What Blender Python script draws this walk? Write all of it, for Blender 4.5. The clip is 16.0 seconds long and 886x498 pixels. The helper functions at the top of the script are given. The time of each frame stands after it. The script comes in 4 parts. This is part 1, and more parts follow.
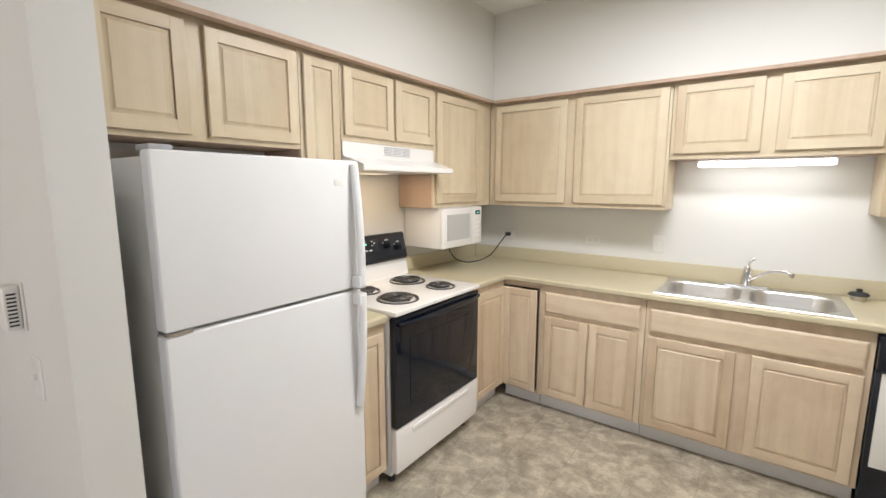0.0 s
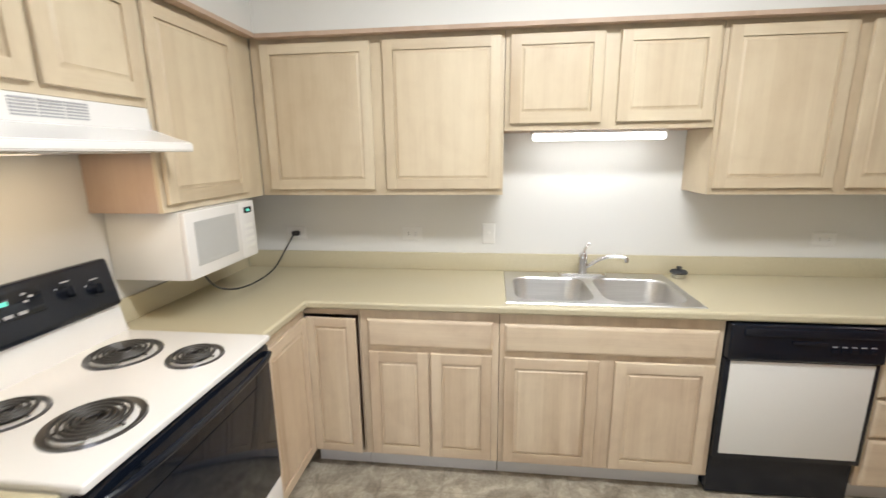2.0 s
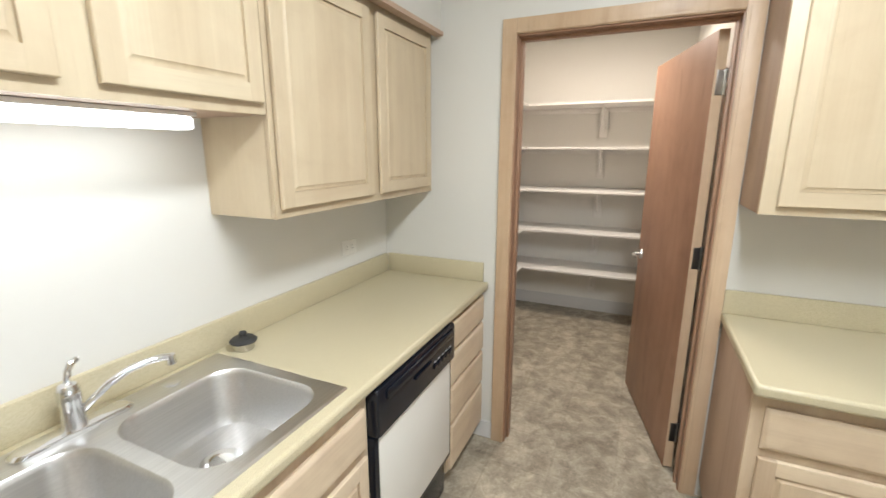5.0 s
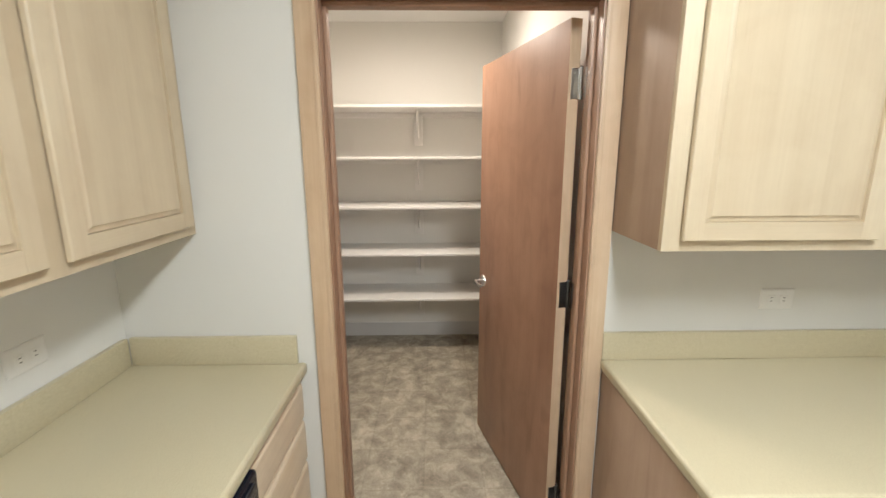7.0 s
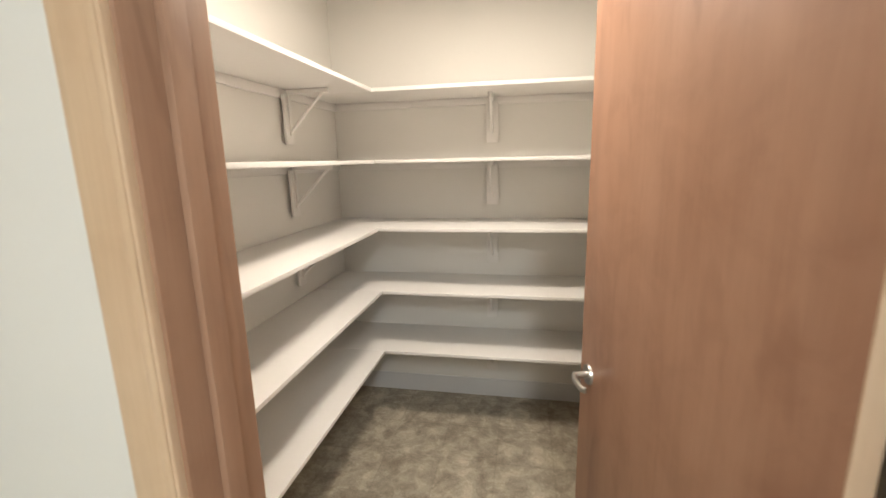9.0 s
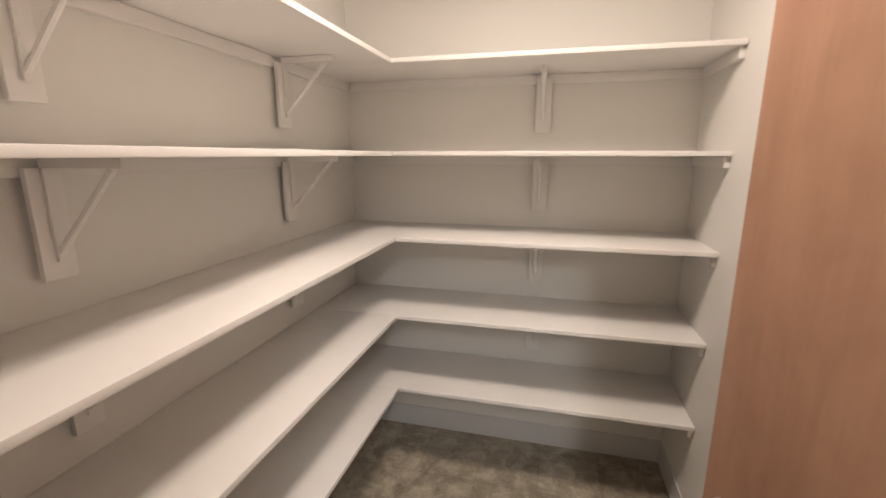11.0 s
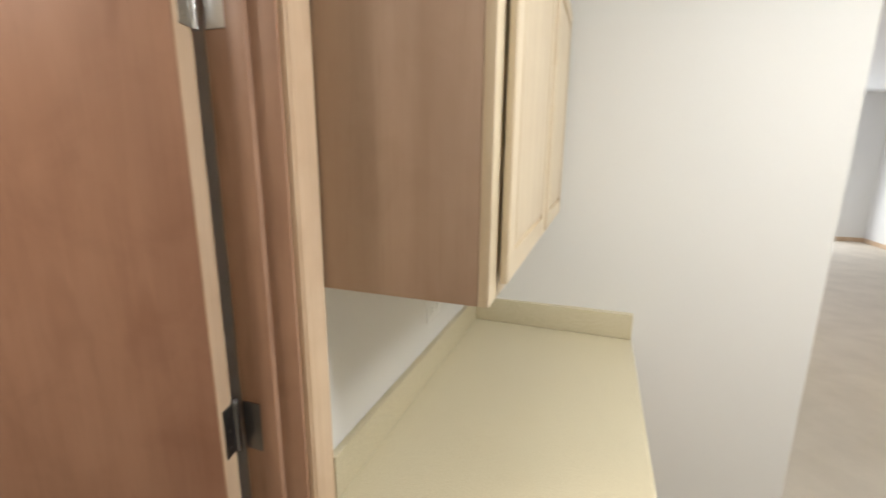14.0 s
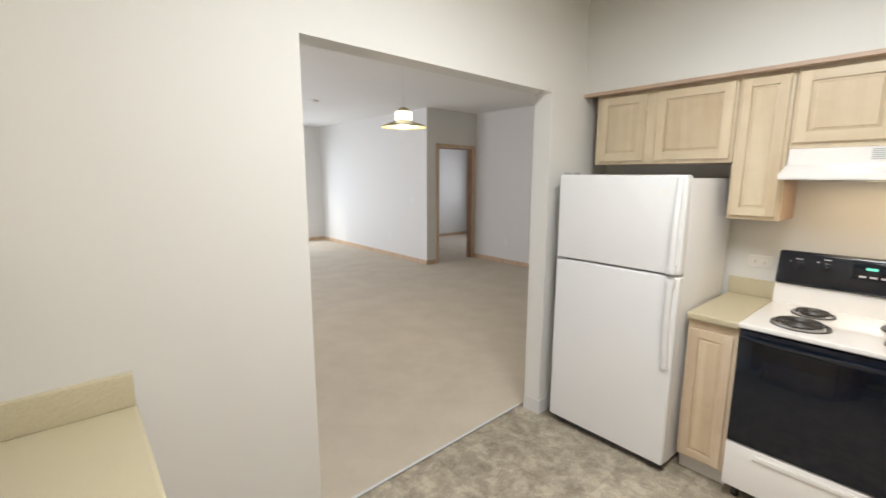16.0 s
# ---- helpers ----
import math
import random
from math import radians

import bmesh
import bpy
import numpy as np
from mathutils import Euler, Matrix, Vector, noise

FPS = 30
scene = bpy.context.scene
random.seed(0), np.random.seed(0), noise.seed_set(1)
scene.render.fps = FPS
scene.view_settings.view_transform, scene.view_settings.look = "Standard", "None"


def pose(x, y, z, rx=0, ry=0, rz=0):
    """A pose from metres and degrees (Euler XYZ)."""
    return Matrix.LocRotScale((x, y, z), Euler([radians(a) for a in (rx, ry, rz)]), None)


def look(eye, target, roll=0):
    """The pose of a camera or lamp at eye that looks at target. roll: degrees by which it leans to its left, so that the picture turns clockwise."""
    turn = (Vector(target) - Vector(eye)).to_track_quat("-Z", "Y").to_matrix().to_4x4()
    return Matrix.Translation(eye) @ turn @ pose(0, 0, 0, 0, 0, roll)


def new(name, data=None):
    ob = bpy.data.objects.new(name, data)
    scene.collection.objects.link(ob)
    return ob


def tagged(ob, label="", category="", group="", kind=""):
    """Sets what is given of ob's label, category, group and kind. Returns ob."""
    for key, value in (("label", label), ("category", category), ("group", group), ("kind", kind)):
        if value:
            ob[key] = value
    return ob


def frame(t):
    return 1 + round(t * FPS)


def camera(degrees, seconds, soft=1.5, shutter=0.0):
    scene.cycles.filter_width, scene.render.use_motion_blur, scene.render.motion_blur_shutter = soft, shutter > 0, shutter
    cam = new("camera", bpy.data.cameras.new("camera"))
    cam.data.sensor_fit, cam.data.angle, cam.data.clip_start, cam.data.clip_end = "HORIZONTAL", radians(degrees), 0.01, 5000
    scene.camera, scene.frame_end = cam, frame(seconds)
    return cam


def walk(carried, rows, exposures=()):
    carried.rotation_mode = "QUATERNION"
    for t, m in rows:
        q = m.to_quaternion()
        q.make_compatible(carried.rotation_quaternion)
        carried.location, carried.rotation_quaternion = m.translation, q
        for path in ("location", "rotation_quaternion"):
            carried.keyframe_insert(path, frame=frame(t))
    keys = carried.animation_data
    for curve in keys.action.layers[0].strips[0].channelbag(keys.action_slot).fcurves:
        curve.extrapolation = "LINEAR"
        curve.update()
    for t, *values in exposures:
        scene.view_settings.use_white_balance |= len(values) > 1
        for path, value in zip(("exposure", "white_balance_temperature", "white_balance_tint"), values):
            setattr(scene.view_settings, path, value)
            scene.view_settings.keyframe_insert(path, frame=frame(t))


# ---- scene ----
cam = camera(91.2, 16.0, shutter=0.3)
PATH = [
    (0, (0.145, 0.496, 1.522), (-1.025, 2.092, 1.233), 0.1),
    (0.5, (0.0, 0.652, 1.524), (-1.134, 2.267, 1.198), 0.0),
    (1, (-0.124, 0.842, 1.546), (-1.01, 2.593, 1.142), -0.1),
    (1.5, (-0.245, 1.08, 1.552), (-0.854, 2.945, 1.128), -0.35),
    (2, (-0.381, 1.294, 1.58), (-0.609, 3.234, 1.148), -0.7),
    (2.5, (-0.502, 1.486, 1.606), (-0.286, 3.422, 1.155), -0.6),
    (3, (-0.52, 1.714, 1.58), (0.08, 3.57, 1.138), -0.6),
    (3.5, (-0.489, 1.982, 1.58), (0.495, 3.665, 1.132), -0.3),
    (4, (-0.47, 2.161, 1.589), (0.833, 3.609, 1.136), -0.1),
    (4.5, (-0.442, 2.32, 1.581), (1.139, 3.461, 1.133), 0.2),
    (5, (-0.376, 2.461, 1.582), (1.403, 3.26, 1.139), 0.1),
    (5.2, (-0.346, 2.519, 1.589), (1.488, 3.183, 1.148), 0.2),
    (7.5, (0.541, 2.68, 1.624), (2.495, 2.611, 1.201), -0.3),
    (8, (0.812, 2.668, 1.618), (2.769, 2.65, 1.204), -0.2),
    (8.5, (1.054, 2.669, 1.609), (3.008, 2.804, 1.208), -0.8),
    (9, (1.29, 2.615, 1.605), (3.215, 2.98, 1.202), -1.3),
    (10.3, (1.84, 2.70, 1.592), (3.68, 3.36, 1.187), 0.0),
    (11.5, (1.708, 2.76, 1.6), (3.656, 2.89, 1.167), 0.2),
    (12, (1.551, 2.749, 1.597), (3.477, 2.406, 1.18), 0.3),
    (12.5, (1.411, 2.708, 1.592), (3.199, 1.913, 1.182), 0.0),
    (13, (1.338, 2.69, 1.588), (2.87, 1.474, 1.168), -0.2),
    (13.5, (1.282, 2.706, 1.603), (2.413, 1.114, 1.171), 0.0),
    (14, (1.222, 2.745, 1.621), (1.875, 0.902, 1.19), 0.5),
    (14.5, (1.205, 2.75, 1.632), (1.268, 0.80, 1.210), 0.9),
    (15, (1.175, 2.689, 1.621), (0.702, 0.782, 1.246), 0.6),
    (15.5, (1.14, 2.627, 1.617), (0.204, 0.894, 1.266), 0.4),
    (16, (1.143, 2.545, 1.606), (-0.14, 1.047, 1.275), 0.2),
]
walk(cam, [(t, look(eye, target, roll)) for t, eye, target, roll in PATH], [
    (0, -0.08, 6500, 10), (2, -0.08, 6450, 9), (3, -0.06, 6400, 7), (4.5, 0.06, 6350, 6), (5, 0.06, 6350, 6), (7.5, 0.1, 6350, 5), (8, 0.22, 6350, 4), (9, 0.2, 6400, 5),
    (11.5, -0.2, 6550, 13), (12.5, -0.06, 6550, 13), (13.5, 0.03, 6550, 10), (14, -0.02, 6550, 9), (14.5, -0.04, 6600, 9), (16, -0.12, 6600, 9)])

# ---- world and lights ----
world = bpy.data.worlds.new("world")
scene.world = world
world.use_nodes = True
wn = world.node_tree.nodes
sky = wn.new("ShaderNodeTexSky")
sky.sky_type, sky.sun_disc = "NISHITA", False
sky.sun_elevation, sky.sun_rotation = radians(38), radians(120)
world.node_tree.links.new(sky.outputs[0], wn["Background"].inputs[0])
wn["Background"].inputs[1].default_value = 0.12


def area_lamp(name, size, size_y, watts, colour, m):
    data = bpy.data.lights.new(name, "AREA")
    data.shape, data.size, data.size_y, data.energy, data.color = "RECTANGLE", size, size_y, watts, colour
    ob = new(name, data)
    ob.matrix_world = m
    return ob


CEIL = 2.74
PCEIL = 2.66
LW_BED = -7.43
sun = bpy.data.lights.new("sun", "SUN")
sun.energy, sun.angle, sun.color = 0.8, radians(0.6), (1, 0.95, 0.88)
new("sun", sun).matrix_world = look((0, 0, 20), (-12, 9, 9))
area_lamp("kitchen_ceiling_lamp", 1.15, 0.32, 56, (0.95, 0.97, 1.0), look((0.02, 2.2, CEIL - 0.085), (0.02, 2.2001, 0)))
area_lamp("undercabinet_tube_lamp", 0.6, 0.05, 0.95, (0.98, 0.98, 1.0), look((0.125, 3.575, 1.632), (0.125, 3.68, 0)))
area_lamp("hood_lamp", 0.5, 0.2, 1.7, (1.0, 0.74, 0.46), look((-1.62, 2.363, 1.584), (-1.66, 2.363, 0)))
area_lamp("pantry_ceiling_lamp", 0.26, 0.26, 25, (1.0, 0.85, 0.74), look((2.85, 2.85, PCEIL - 0.1), (2.85, 2.851, 0)))
area_lamp("patio_daylight", 2.6, 2.0, 58, (0.78, 0.86, 1.0), look((-1.9, -7.68, 1.1), (-1.9, 0, 1.0)))
# added daylight fill for the living room, from an unseen east window
area_lamp("living_window_daylight", 2.0, 1.4, 122, (0.84, 0.86, 1.0), look((2.30, -4.2, 1.5), (0, -4.2, 1.2)))
# fill lamp added to brighten the bedroom, at an invented window out of view
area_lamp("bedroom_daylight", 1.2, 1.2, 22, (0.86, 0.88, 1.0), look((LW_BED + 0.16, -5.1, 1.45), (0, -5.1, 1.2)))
bulb = bpy.data.lights.new("pendant_bulb_lamp", "POINT")
bulb.energy, bulb.color, bulb.shadow_soft_size = 24, (1.0, 0.86, 0.66), 0.04
new("pendant_bulb_lamp", bulb).location = (-1.28, -0.85, 2.02)


# ---- materials ----
class Mat:
    """A node material with short ways to add nodes."""

    def __init__(self, name, rough=0.5, metal=0.0, colour=(0.8, 0.8, 0.8)):
        self.m = bpy.data.materials.new(name)
        self.m.use_nodes = True
        self.t = self.m.node_tree
        self.b = self.t.nodes["Principled BSDF"]
        self.b.inputs["Roughness"].default_value = rough
        self.b.inputs["Metallic"].default_value = metal
        self.b.inputs["Base Color"].default_value = (*colour, 1)

    def node(self, kind, **values):
        n = self.t.nodes.new(kind)
        for k, v in values.items():
            n.inputs[k.replace("_", " ")].default_value = v
        return n

    def join(self, a, b):
        self.t.links.new(a, b)

    def coords(self, scale, shuffle=True):
        tc = self.node("ShaderNodeTexCoord")
        mp = self.node("ShaderNodeMapping")
        mp.inputs["Scale"].default_value = scale
        if shuffle:
            info = self.node("ShaderNodeObjectInfo")
            mul = self.node("ShaderNodeMath")
            mul.operation = "MULTIPLY"
            mul.inputs[1].default_value = 37.0
            self.join(info.outputs["Random"], mul.inputs[0])
            add = self.node("ShaderNodeVectorMath")
            self.join(tc.outputs["Object"], add.inputs[0])
            self.join(mul.outputs[0], add.inputs[1])
            self.join(add.outputs[0], mp.inputs["Vector"])
        else:
            self.join(tc.outputs["Object"], mp.inputs["Vector"])
        return mp.outputs[0]

    def noise(self, vec, scale, detail=4.0, rough=0.55, warp=0.0):
        n = self.node("ShaderNodeTexNoise", Scale=scale, Detail=detail, Roughness=rough, Distortion=warp)
        self.join(vec, n.inputs["Vector"])
        return n.outputs["Fac"]

    def ramp(self, fac, stops):
        r = self.node("ShaderNodeValToRGB")
        el = r.color_ramp.elements
        while len(el) < len(stops):
            el.new(0.5)
        for e, (p, c) in zip(el, stops):
            e.position, e.color = p, (*c, 1)
        self.join(fac, r.inputs[0])
        return r.outputs[0]

    def mix(self, fac, a, b, mode="MIX"):
        n = self.node("ShaderNodeMix")
        n.data_type, n.blend_type = "RGBA", mode
        for v, s in ((fac, n.inputs[0]), (a, n.inputs[6]), (b, n.inputs[7])):
            if hasattr(v, "links"):
                self.join(v, s)
            else:
                s.default_value = v if not isinstance(v, tuple) else (*v, 1)
        return n.outputs[2]

    def colour(self, out):
        self.join(out, self.b.inputs["Base Color"])
        return self

    def roughness(self, fac, lo, hi):
        n = self.node("ShaderNodeMapRange")
        n.inputs["To Min"].default_value, n.inputs["To Max"].default_value = lo, hi
        self.join(fac, n.inputs["Value"])
        self.join(n.outputs[0], self.b.inputs["Roughness"])
        return self

    def bump(self, height, strength, distance=0.002):
        n = self.node("ShaderNodeBump", Strength=strength, Distance=distance)
        self.join(height, n.inputs["Height"])
        self.join(n.outputs[0], self.b.inputs["Normal"])
        return self


def wood(name, light, mid, dark, rough=0.42, across=(9.0, 9.0, 0.7), figure=0.10, level=False, staves=0.0, contrast=0.8, flame=0.0):
    """Sawn wood: grain along z, or along x when level; staves: width of glued boards; flame: dark cathedral strokes."""
    m = Mat(name, rough)

    def grain(a, b):
        c = (across[0] * a, across[1] * a, across[2] * b)
        return m.coords((c[2], c[1], c[0]) if level else c)

    broad = m.noise(grain(0.55, 1.0), 1.0, 3.0, 0.5, 0.8)
    fine = m.noise(grain(14, 5), 1.0, 3.0, 0.6)
    cloud = m.noise(m.coords((1, 1, 1)), 7.0, 4.0, 0.6, 0.6)
    col = m.ramp(broad, [(0.28, dark), (0.46, mid), (0.68, light)])
    col = m.mix(0.14, col, m.ramp(fine, [(0.35, dark), (0.6, light)]))
    col = m.mix(0.24, col, m.ramp(cloud, [(0.34, dark), (0.48, mid), (0.62, light)]))
    wave = m.node("ShaderNodeTexWave", Scale=1.1, Distortion=7.0, Detail=3.0)
    wave.inputs["Detail Scale"].default_value = 0.8
    wave.bands_direction = "Z" if level else "X"
    m.join(grain(0.4, 1.6), wave.inputs["Vector"])
    col = m.mix(figure, col, m.ramp(wave.outputs["Fac"], [(0.1, dark), (0.45, mid), (0.9, light)]))
    info = m.node("ShaderNodeObjectInfo")
    tone = m.ramp(info.outputs["Random"], [(0.0, (0.86, 0.83, 0.80)), (0.5, (0.95, 0.93, 0.91)), (1.0, (1.0, 1.0, 1.0))])
    if staves:
        sep = m.node("ShaderNodeSeparateXYZ")
        m.join(m.coords((1 / staves, 1 / staves, 1 / staves)), sep.inputs[0])
        fl = m.node("ShaderNodeMath")
        fl.operation = "FLOOR"
        m.join(sep.outputs["X"], fl.inputs[0])
        wn1 = m.node("ShaderNodeTexWhiteNoise")
        wn1.noise_dimensions = "1D"
        m.join(fl.outputs[0], wn1.inputs["W"])
        board = m.ramp(wn1.outputs["Value"], [(0.0, (0.80, 0.74, 0.68)), (0.35, (0.93, 0.91, 0.88)), (1.0, (1.0, 1.0, 1.0))])
        col = m.mix(contrast, col, board, "MULTIPLY")
    if flame:
        stroke = m.noise(grain(1.0, 2.2), 1.0, 2.0, 0.5, 1.6)
        col = m.mix(m.ramp(stroke, [(0.60, (0, 0, 0)), (0.70, (flame, flame, flame))]), col, dark)
    fleck = m.noise(grain(30, 18), 1.0, 2.0, 0.5)
    col = m.mix(m.ramp(fleck, [(0.60, (0, 0, 0)), (0.72, (0.2, 0.2, 0.2))]), col, dark)
    m.colour(m.mix(1.0, col, tone, "MULTIPLY")).roughness(broad, rough - 0.06, rough + 0.08).bump(fine, 0.06, 0.001)
    return m.m


def plain(name, colour, rough, metal=0.0, vary=0.06, grain=60.0, relief=0.05, coat=0.0):
    m = Mat(name, rough, metal, colour)
    v = m.coords((1, 1, 1))
    n = m.noise(v, grain, 3.0)
    big = m.noise(v, 2.3, 2.0)
    lo = tuple(c * (1 - vary) for c in colour)
    m.colour(m.mix(0.5, m.ramp(n, [(0.3, lo), (0.7, colour)]), m.ramp(big, [(0.3, lo), (0.7, colour)])))
    m.roughness(big, max(rough - 0.05, 0.02), rough + 0.05)
    if relief:
        m.bump(n, relief, 0.001)
    m.b.inputs["Coat Weight"].default_value = coat
    return m.m


def glow(name, colour, strength):
    m = Mat(name, 0.4, 0, colour)
    m.b.inputs["Emission Color"].default_value = (*colour, 1)
    m.b.inputs["Emission Strength"].default_value = strength
    return m.m


UPPER_TONES = ((0.73, 0.635, 0.465), (0.66, 0.56, 0.40), (0.55, 0.435, 0.295))
BASE_TONES = ((0.75, 0.635, 0.47), (0.655, 0.53, 0.385), (0.48, 0.355, 0.245))
MAPLE = wood("maple", *UPPER_TONES)
MAPLE_RAIL = wood("maple_rail", *UPPER_TONES, level=True)
MAPLE_PANEL = wood("maple_panel", *UPPER_TONES, staves=0.15, contrast=0.35)
MAPLE_BASE = wood("maple_base", *BASE_TONES)
MAPLE_BASE_RAIL = wood("maple_base_rail", *BASE_TONES, level=True)
MAPLE_BASE_PANEL = wood("maple_base_panel", *BASE_TONES, staves=0.085)
WOODS = {MAPLE: (MAPLE_RAIL, MAPLE_PANEL), MAPLE_BASE: (MAPLE_BASE_RAIL, MAPLE_BASE_PANEL)}
MAPLE_PLY = wood("maple_side", (0.56, 0.425, 0.325), (0.50, 0.365, 0.275), (0.40, 0.28, 0.20), 0.5, (7.0, 7.0, 0.5), flame=0.35)
OAK_TRIM = wood("oak_trim", (0.68, 0.53, 0.375), (0.60, 0.445, 0.30), (0.46, 0.315, 0.20), 0.4, (14.0, 14.0, 0.8), flame=0.3)
DOOR_VENEER = wood("door_veneer", (0.45, 0.262, 0.172), (0.395, 0.218, 0.138), (0.27, 0.135, 0.082), 0.42, (6.0, 6.0, 0.75), 0.08, flame=0.45)
OAK_JAMB = wood("oak_jamb", (0.45, 0.285, 0.195), (0.375, 0.225, 0.148), (0.25, 0.138, 0.086), 0.42, (10.0, 10.0, 0.9), 0.16, flame=0.5)
PAINT = plain("wall_paint", (0.70, 0.69, 0.655), 0.62, vary=0.02, grain=180, relief=0.12)
# wall paint lightened in the pantry, extra bounce light put into the colour
PAINT_BOUNCE = plain("wall_paint_bounce", (0.78, 0.76, 0.715), 0.62, vary=0.02, grain=180, relief=0.12)
PAINT_SOFFIT = plain("soffit_paint", (0.685, 0.675, 0.64), 0.62, vary=0.02, grain=180, relief=0.12)
CEILING = plain("ceiling_paint", (0.80, 0.79, 0.76), 0.8, vary=0.03, grain=90, relief=0.35)
SHELF = plain("shelf_paint", (0.82, 0.795, 0.76), 0.4, vary=0.03, grain=40, relief=0.04)
VINYL_BASE = plain("vinyl_base", (0.68, 0.67, 0.66), 0.45, vary=0.05)
APPLIANCE = plain("appliance_white", (0.78, 0.78, 0.775), 0.45, vary=0.015, grain=260, relief=0.1, coat=0.0)
ENAMEL = plain("white_enamel", (0.82, 0.80, 0.77), 0.18, vary=0.02, relief=0, coat=0.4)
BISQUE = plain("off_white_plastic", (0.78, 0.765, 0.72), 0.35, vary=0.02, relief=0)
PLATE = plain("white_plate", (0.76, 0.75, 0.72), 0.3, vary=0.01, relief=0)
BLACK = plain("black_plastic", (0.007, 0.010, 0.018), 0.2, vary=0.2, relief=0.02)
BLACK_GLASS = plain("black_glass", (0.006, 0.009, 0.016), 0.06, vary=0.1, relief=0)
RUBBER = plain("dark_rubber", (0.03, 0.03, 0.03), 0.7)
IRON = plain("coil_metal", (0.10, 0.095, 0.09), 0.45, 0.6, vary=0.3)
CHROME = plain("chrome", (0.78, 0.78, 0.79), 0.10, 1.0, vary=0.04, relief=0)
TARNISHED = plain("tarnished_steel", (0.20, 0.20, 0.205), 0.35, 1.0, vary=0.15)
NICKEL = plain("satin_nickel", (0.62, 0.61, 0.59), 0.28, 1.0, vary=0.05)
WINDOW_GREY = plain("grey_screen", (0.52, 0.52, 0.50), 0.25, vary=0.04, relief=0)
BRASS_GREEN = plain("pendant_enamel", (0.42, 0.38, 0.22), 0.35, 0.3, vary=0.08)
GREY_PRINT = plain("grey_print", (0.42, 0.42, 0.43), 0.4, relief=0)
PALE_PRINT = plain("pale_print", (0.62, 0.63, 0.65), 0.4, relief=0)
DARK_SLOT = plain("dark_slot", (0.035, 0.03, 0.03), 0.6, relief=0)
TUBE = glow("tube_diffuser", (1.0, 1.0, 1.0), 4.5)
FIXTURE_GLOW = glow("ceiling_diffuser", (1.0, 0.97, 0.93), 1.4)
HOOD_LENS = glow("hood_lens", (1.0, 0.85, 0.62), 1.2)
BULB_GLOW = glow("pendant_glass", (1.0, 0.93, 0.78), 3.0)
CLOCK_GREEN = glow("clock_digits", (0.15, 0.75, 0.6), 0.3)

m = Mat("steel_sink", 0.4, 1.0, (0.66, 0.655, 0.65))
v = m.coords((4, 160, 160), False)
n = m.noise(v, 1.0, 3.0)
STEEL = m.colour(m.ramp(n, [(0.3, (0.60, 0.595, 0.59)), (0.7, (0.68, 0.675, 0.67))])).roughness(n, 0.30, 0.40).bump(n, 0.015, 0.0003).m

m = Mat("laminate", 0.36)
v = m.coords((1, 1, 1), False)
spk = m.noise(v, 420, 2.0, 0.7)
blot = m.noise(v, 5, 3.0)
col = m.ramp(spk, [(0.36, (0.45, 0.395, 0.265)), (0.52, (0.55, 0.49, 0.335)), (0.7, (0.61, 0.555, 0.40))])
LAMINATE = m.colour(m.mix(0.15, col, m.ramp(blot, [(0.3, (0.49, 0.43, 0.29)), (0.7, (0.59, 0.53, 0.37))]))).roughness(blot, 0.3, 0.42).bump(spk, 0.03, 0.0005).m


def mottled(name, dark, mid, light, pale, tile, rough):
    """Sheet vinyl printed as mottled slate: cloudy patches, veins and faint tile joints."""
    m = Mat(name, rough)
    v = m.coords((1, 1, 1), False)
    cloud = m.noise(v, 5.5, 10.0, 0.76, 0.9)
    vein = m.noise(v, 34, 8.0, 0.8, 1.4)
    tone = m.noise(v, 1.4, 2.0)
    patch = m.noise(v, 10.5, 5.0, 0.6, 0.5)
    a = m.ramp(cloud, [(0.33, dark), (0.46, mid), (0.56, light), (0.68, pale)])
    b = m.ramp(vein, [(0.36, dark), (0.5, mid), (0.64, pale)])
    col = m.mix(0.36, a, b)
    col = m.mix(0.3, col, m.ramp(patch, [(0.36, dark), (0.5, mid), (0.6, pale)]))
    br = m.node("ShaderNodeTexBrick", Scale=1.0)
    br.offset = 0.0
    br.inputs["Mortar Size"].default_value = 0.006
    br.inputs["Mortar Smooth"].default_value = 0.6
    br.inputs["Brick Width"].default_value = tile
    br.inputs["Row Height"].default_value = tile
    br.inputs["Color1"].default_value = (0.88, 0.88, 0.88, 1)
    br.inputs["Color2"].default_value = (1.06, 1.06, 1.06, 1)
    br.inputs["Mortar"].default_value = (0.80, 0.79, 0.78, 1)
    m.join(v, br.inputs["Vector"])
    col = m.mix(0.75, col, br.outputs["Color"], "MULTIPLY")
    m.colour(m.mix(0.15, col, m.ramp(tone, [(0.3, dark), (0.7, light)]))).roughness(cloud, rough - 0.08, rough + 0.1).bump(vein, 0.12, 0.001)
    return m.m


FLOOR_VINYL = mottled("slate_vinyl", (0.115, 0.094, 0.072), (0.325, 0.282, 0.214), (0.49, 0.437, 0.338), (0.70, 0.64, 0.52), 0.305, 0.45)

m = Mat("carpet", 0.95)
v = m.coords((1, 1, 1), False)
tuft = m.noise(v, 330, 3.0, 0.7)
tread = m.noise(v, 3.0, 4.0, 0.6)
col = m.mix(0.5, m.ramp(tuft, [(0.3, (0.46, 0.40, 0.315)), (0.7, (0.68, 0.61, 0.50))]), m.ramp(tread, [(0.35, (0.52, 0.455, 0.36)), (0.65, (0.64, 0.57, 0.46))]))
CARPET = m.colour(col).bump(tuft, 0.6, 0.006).m


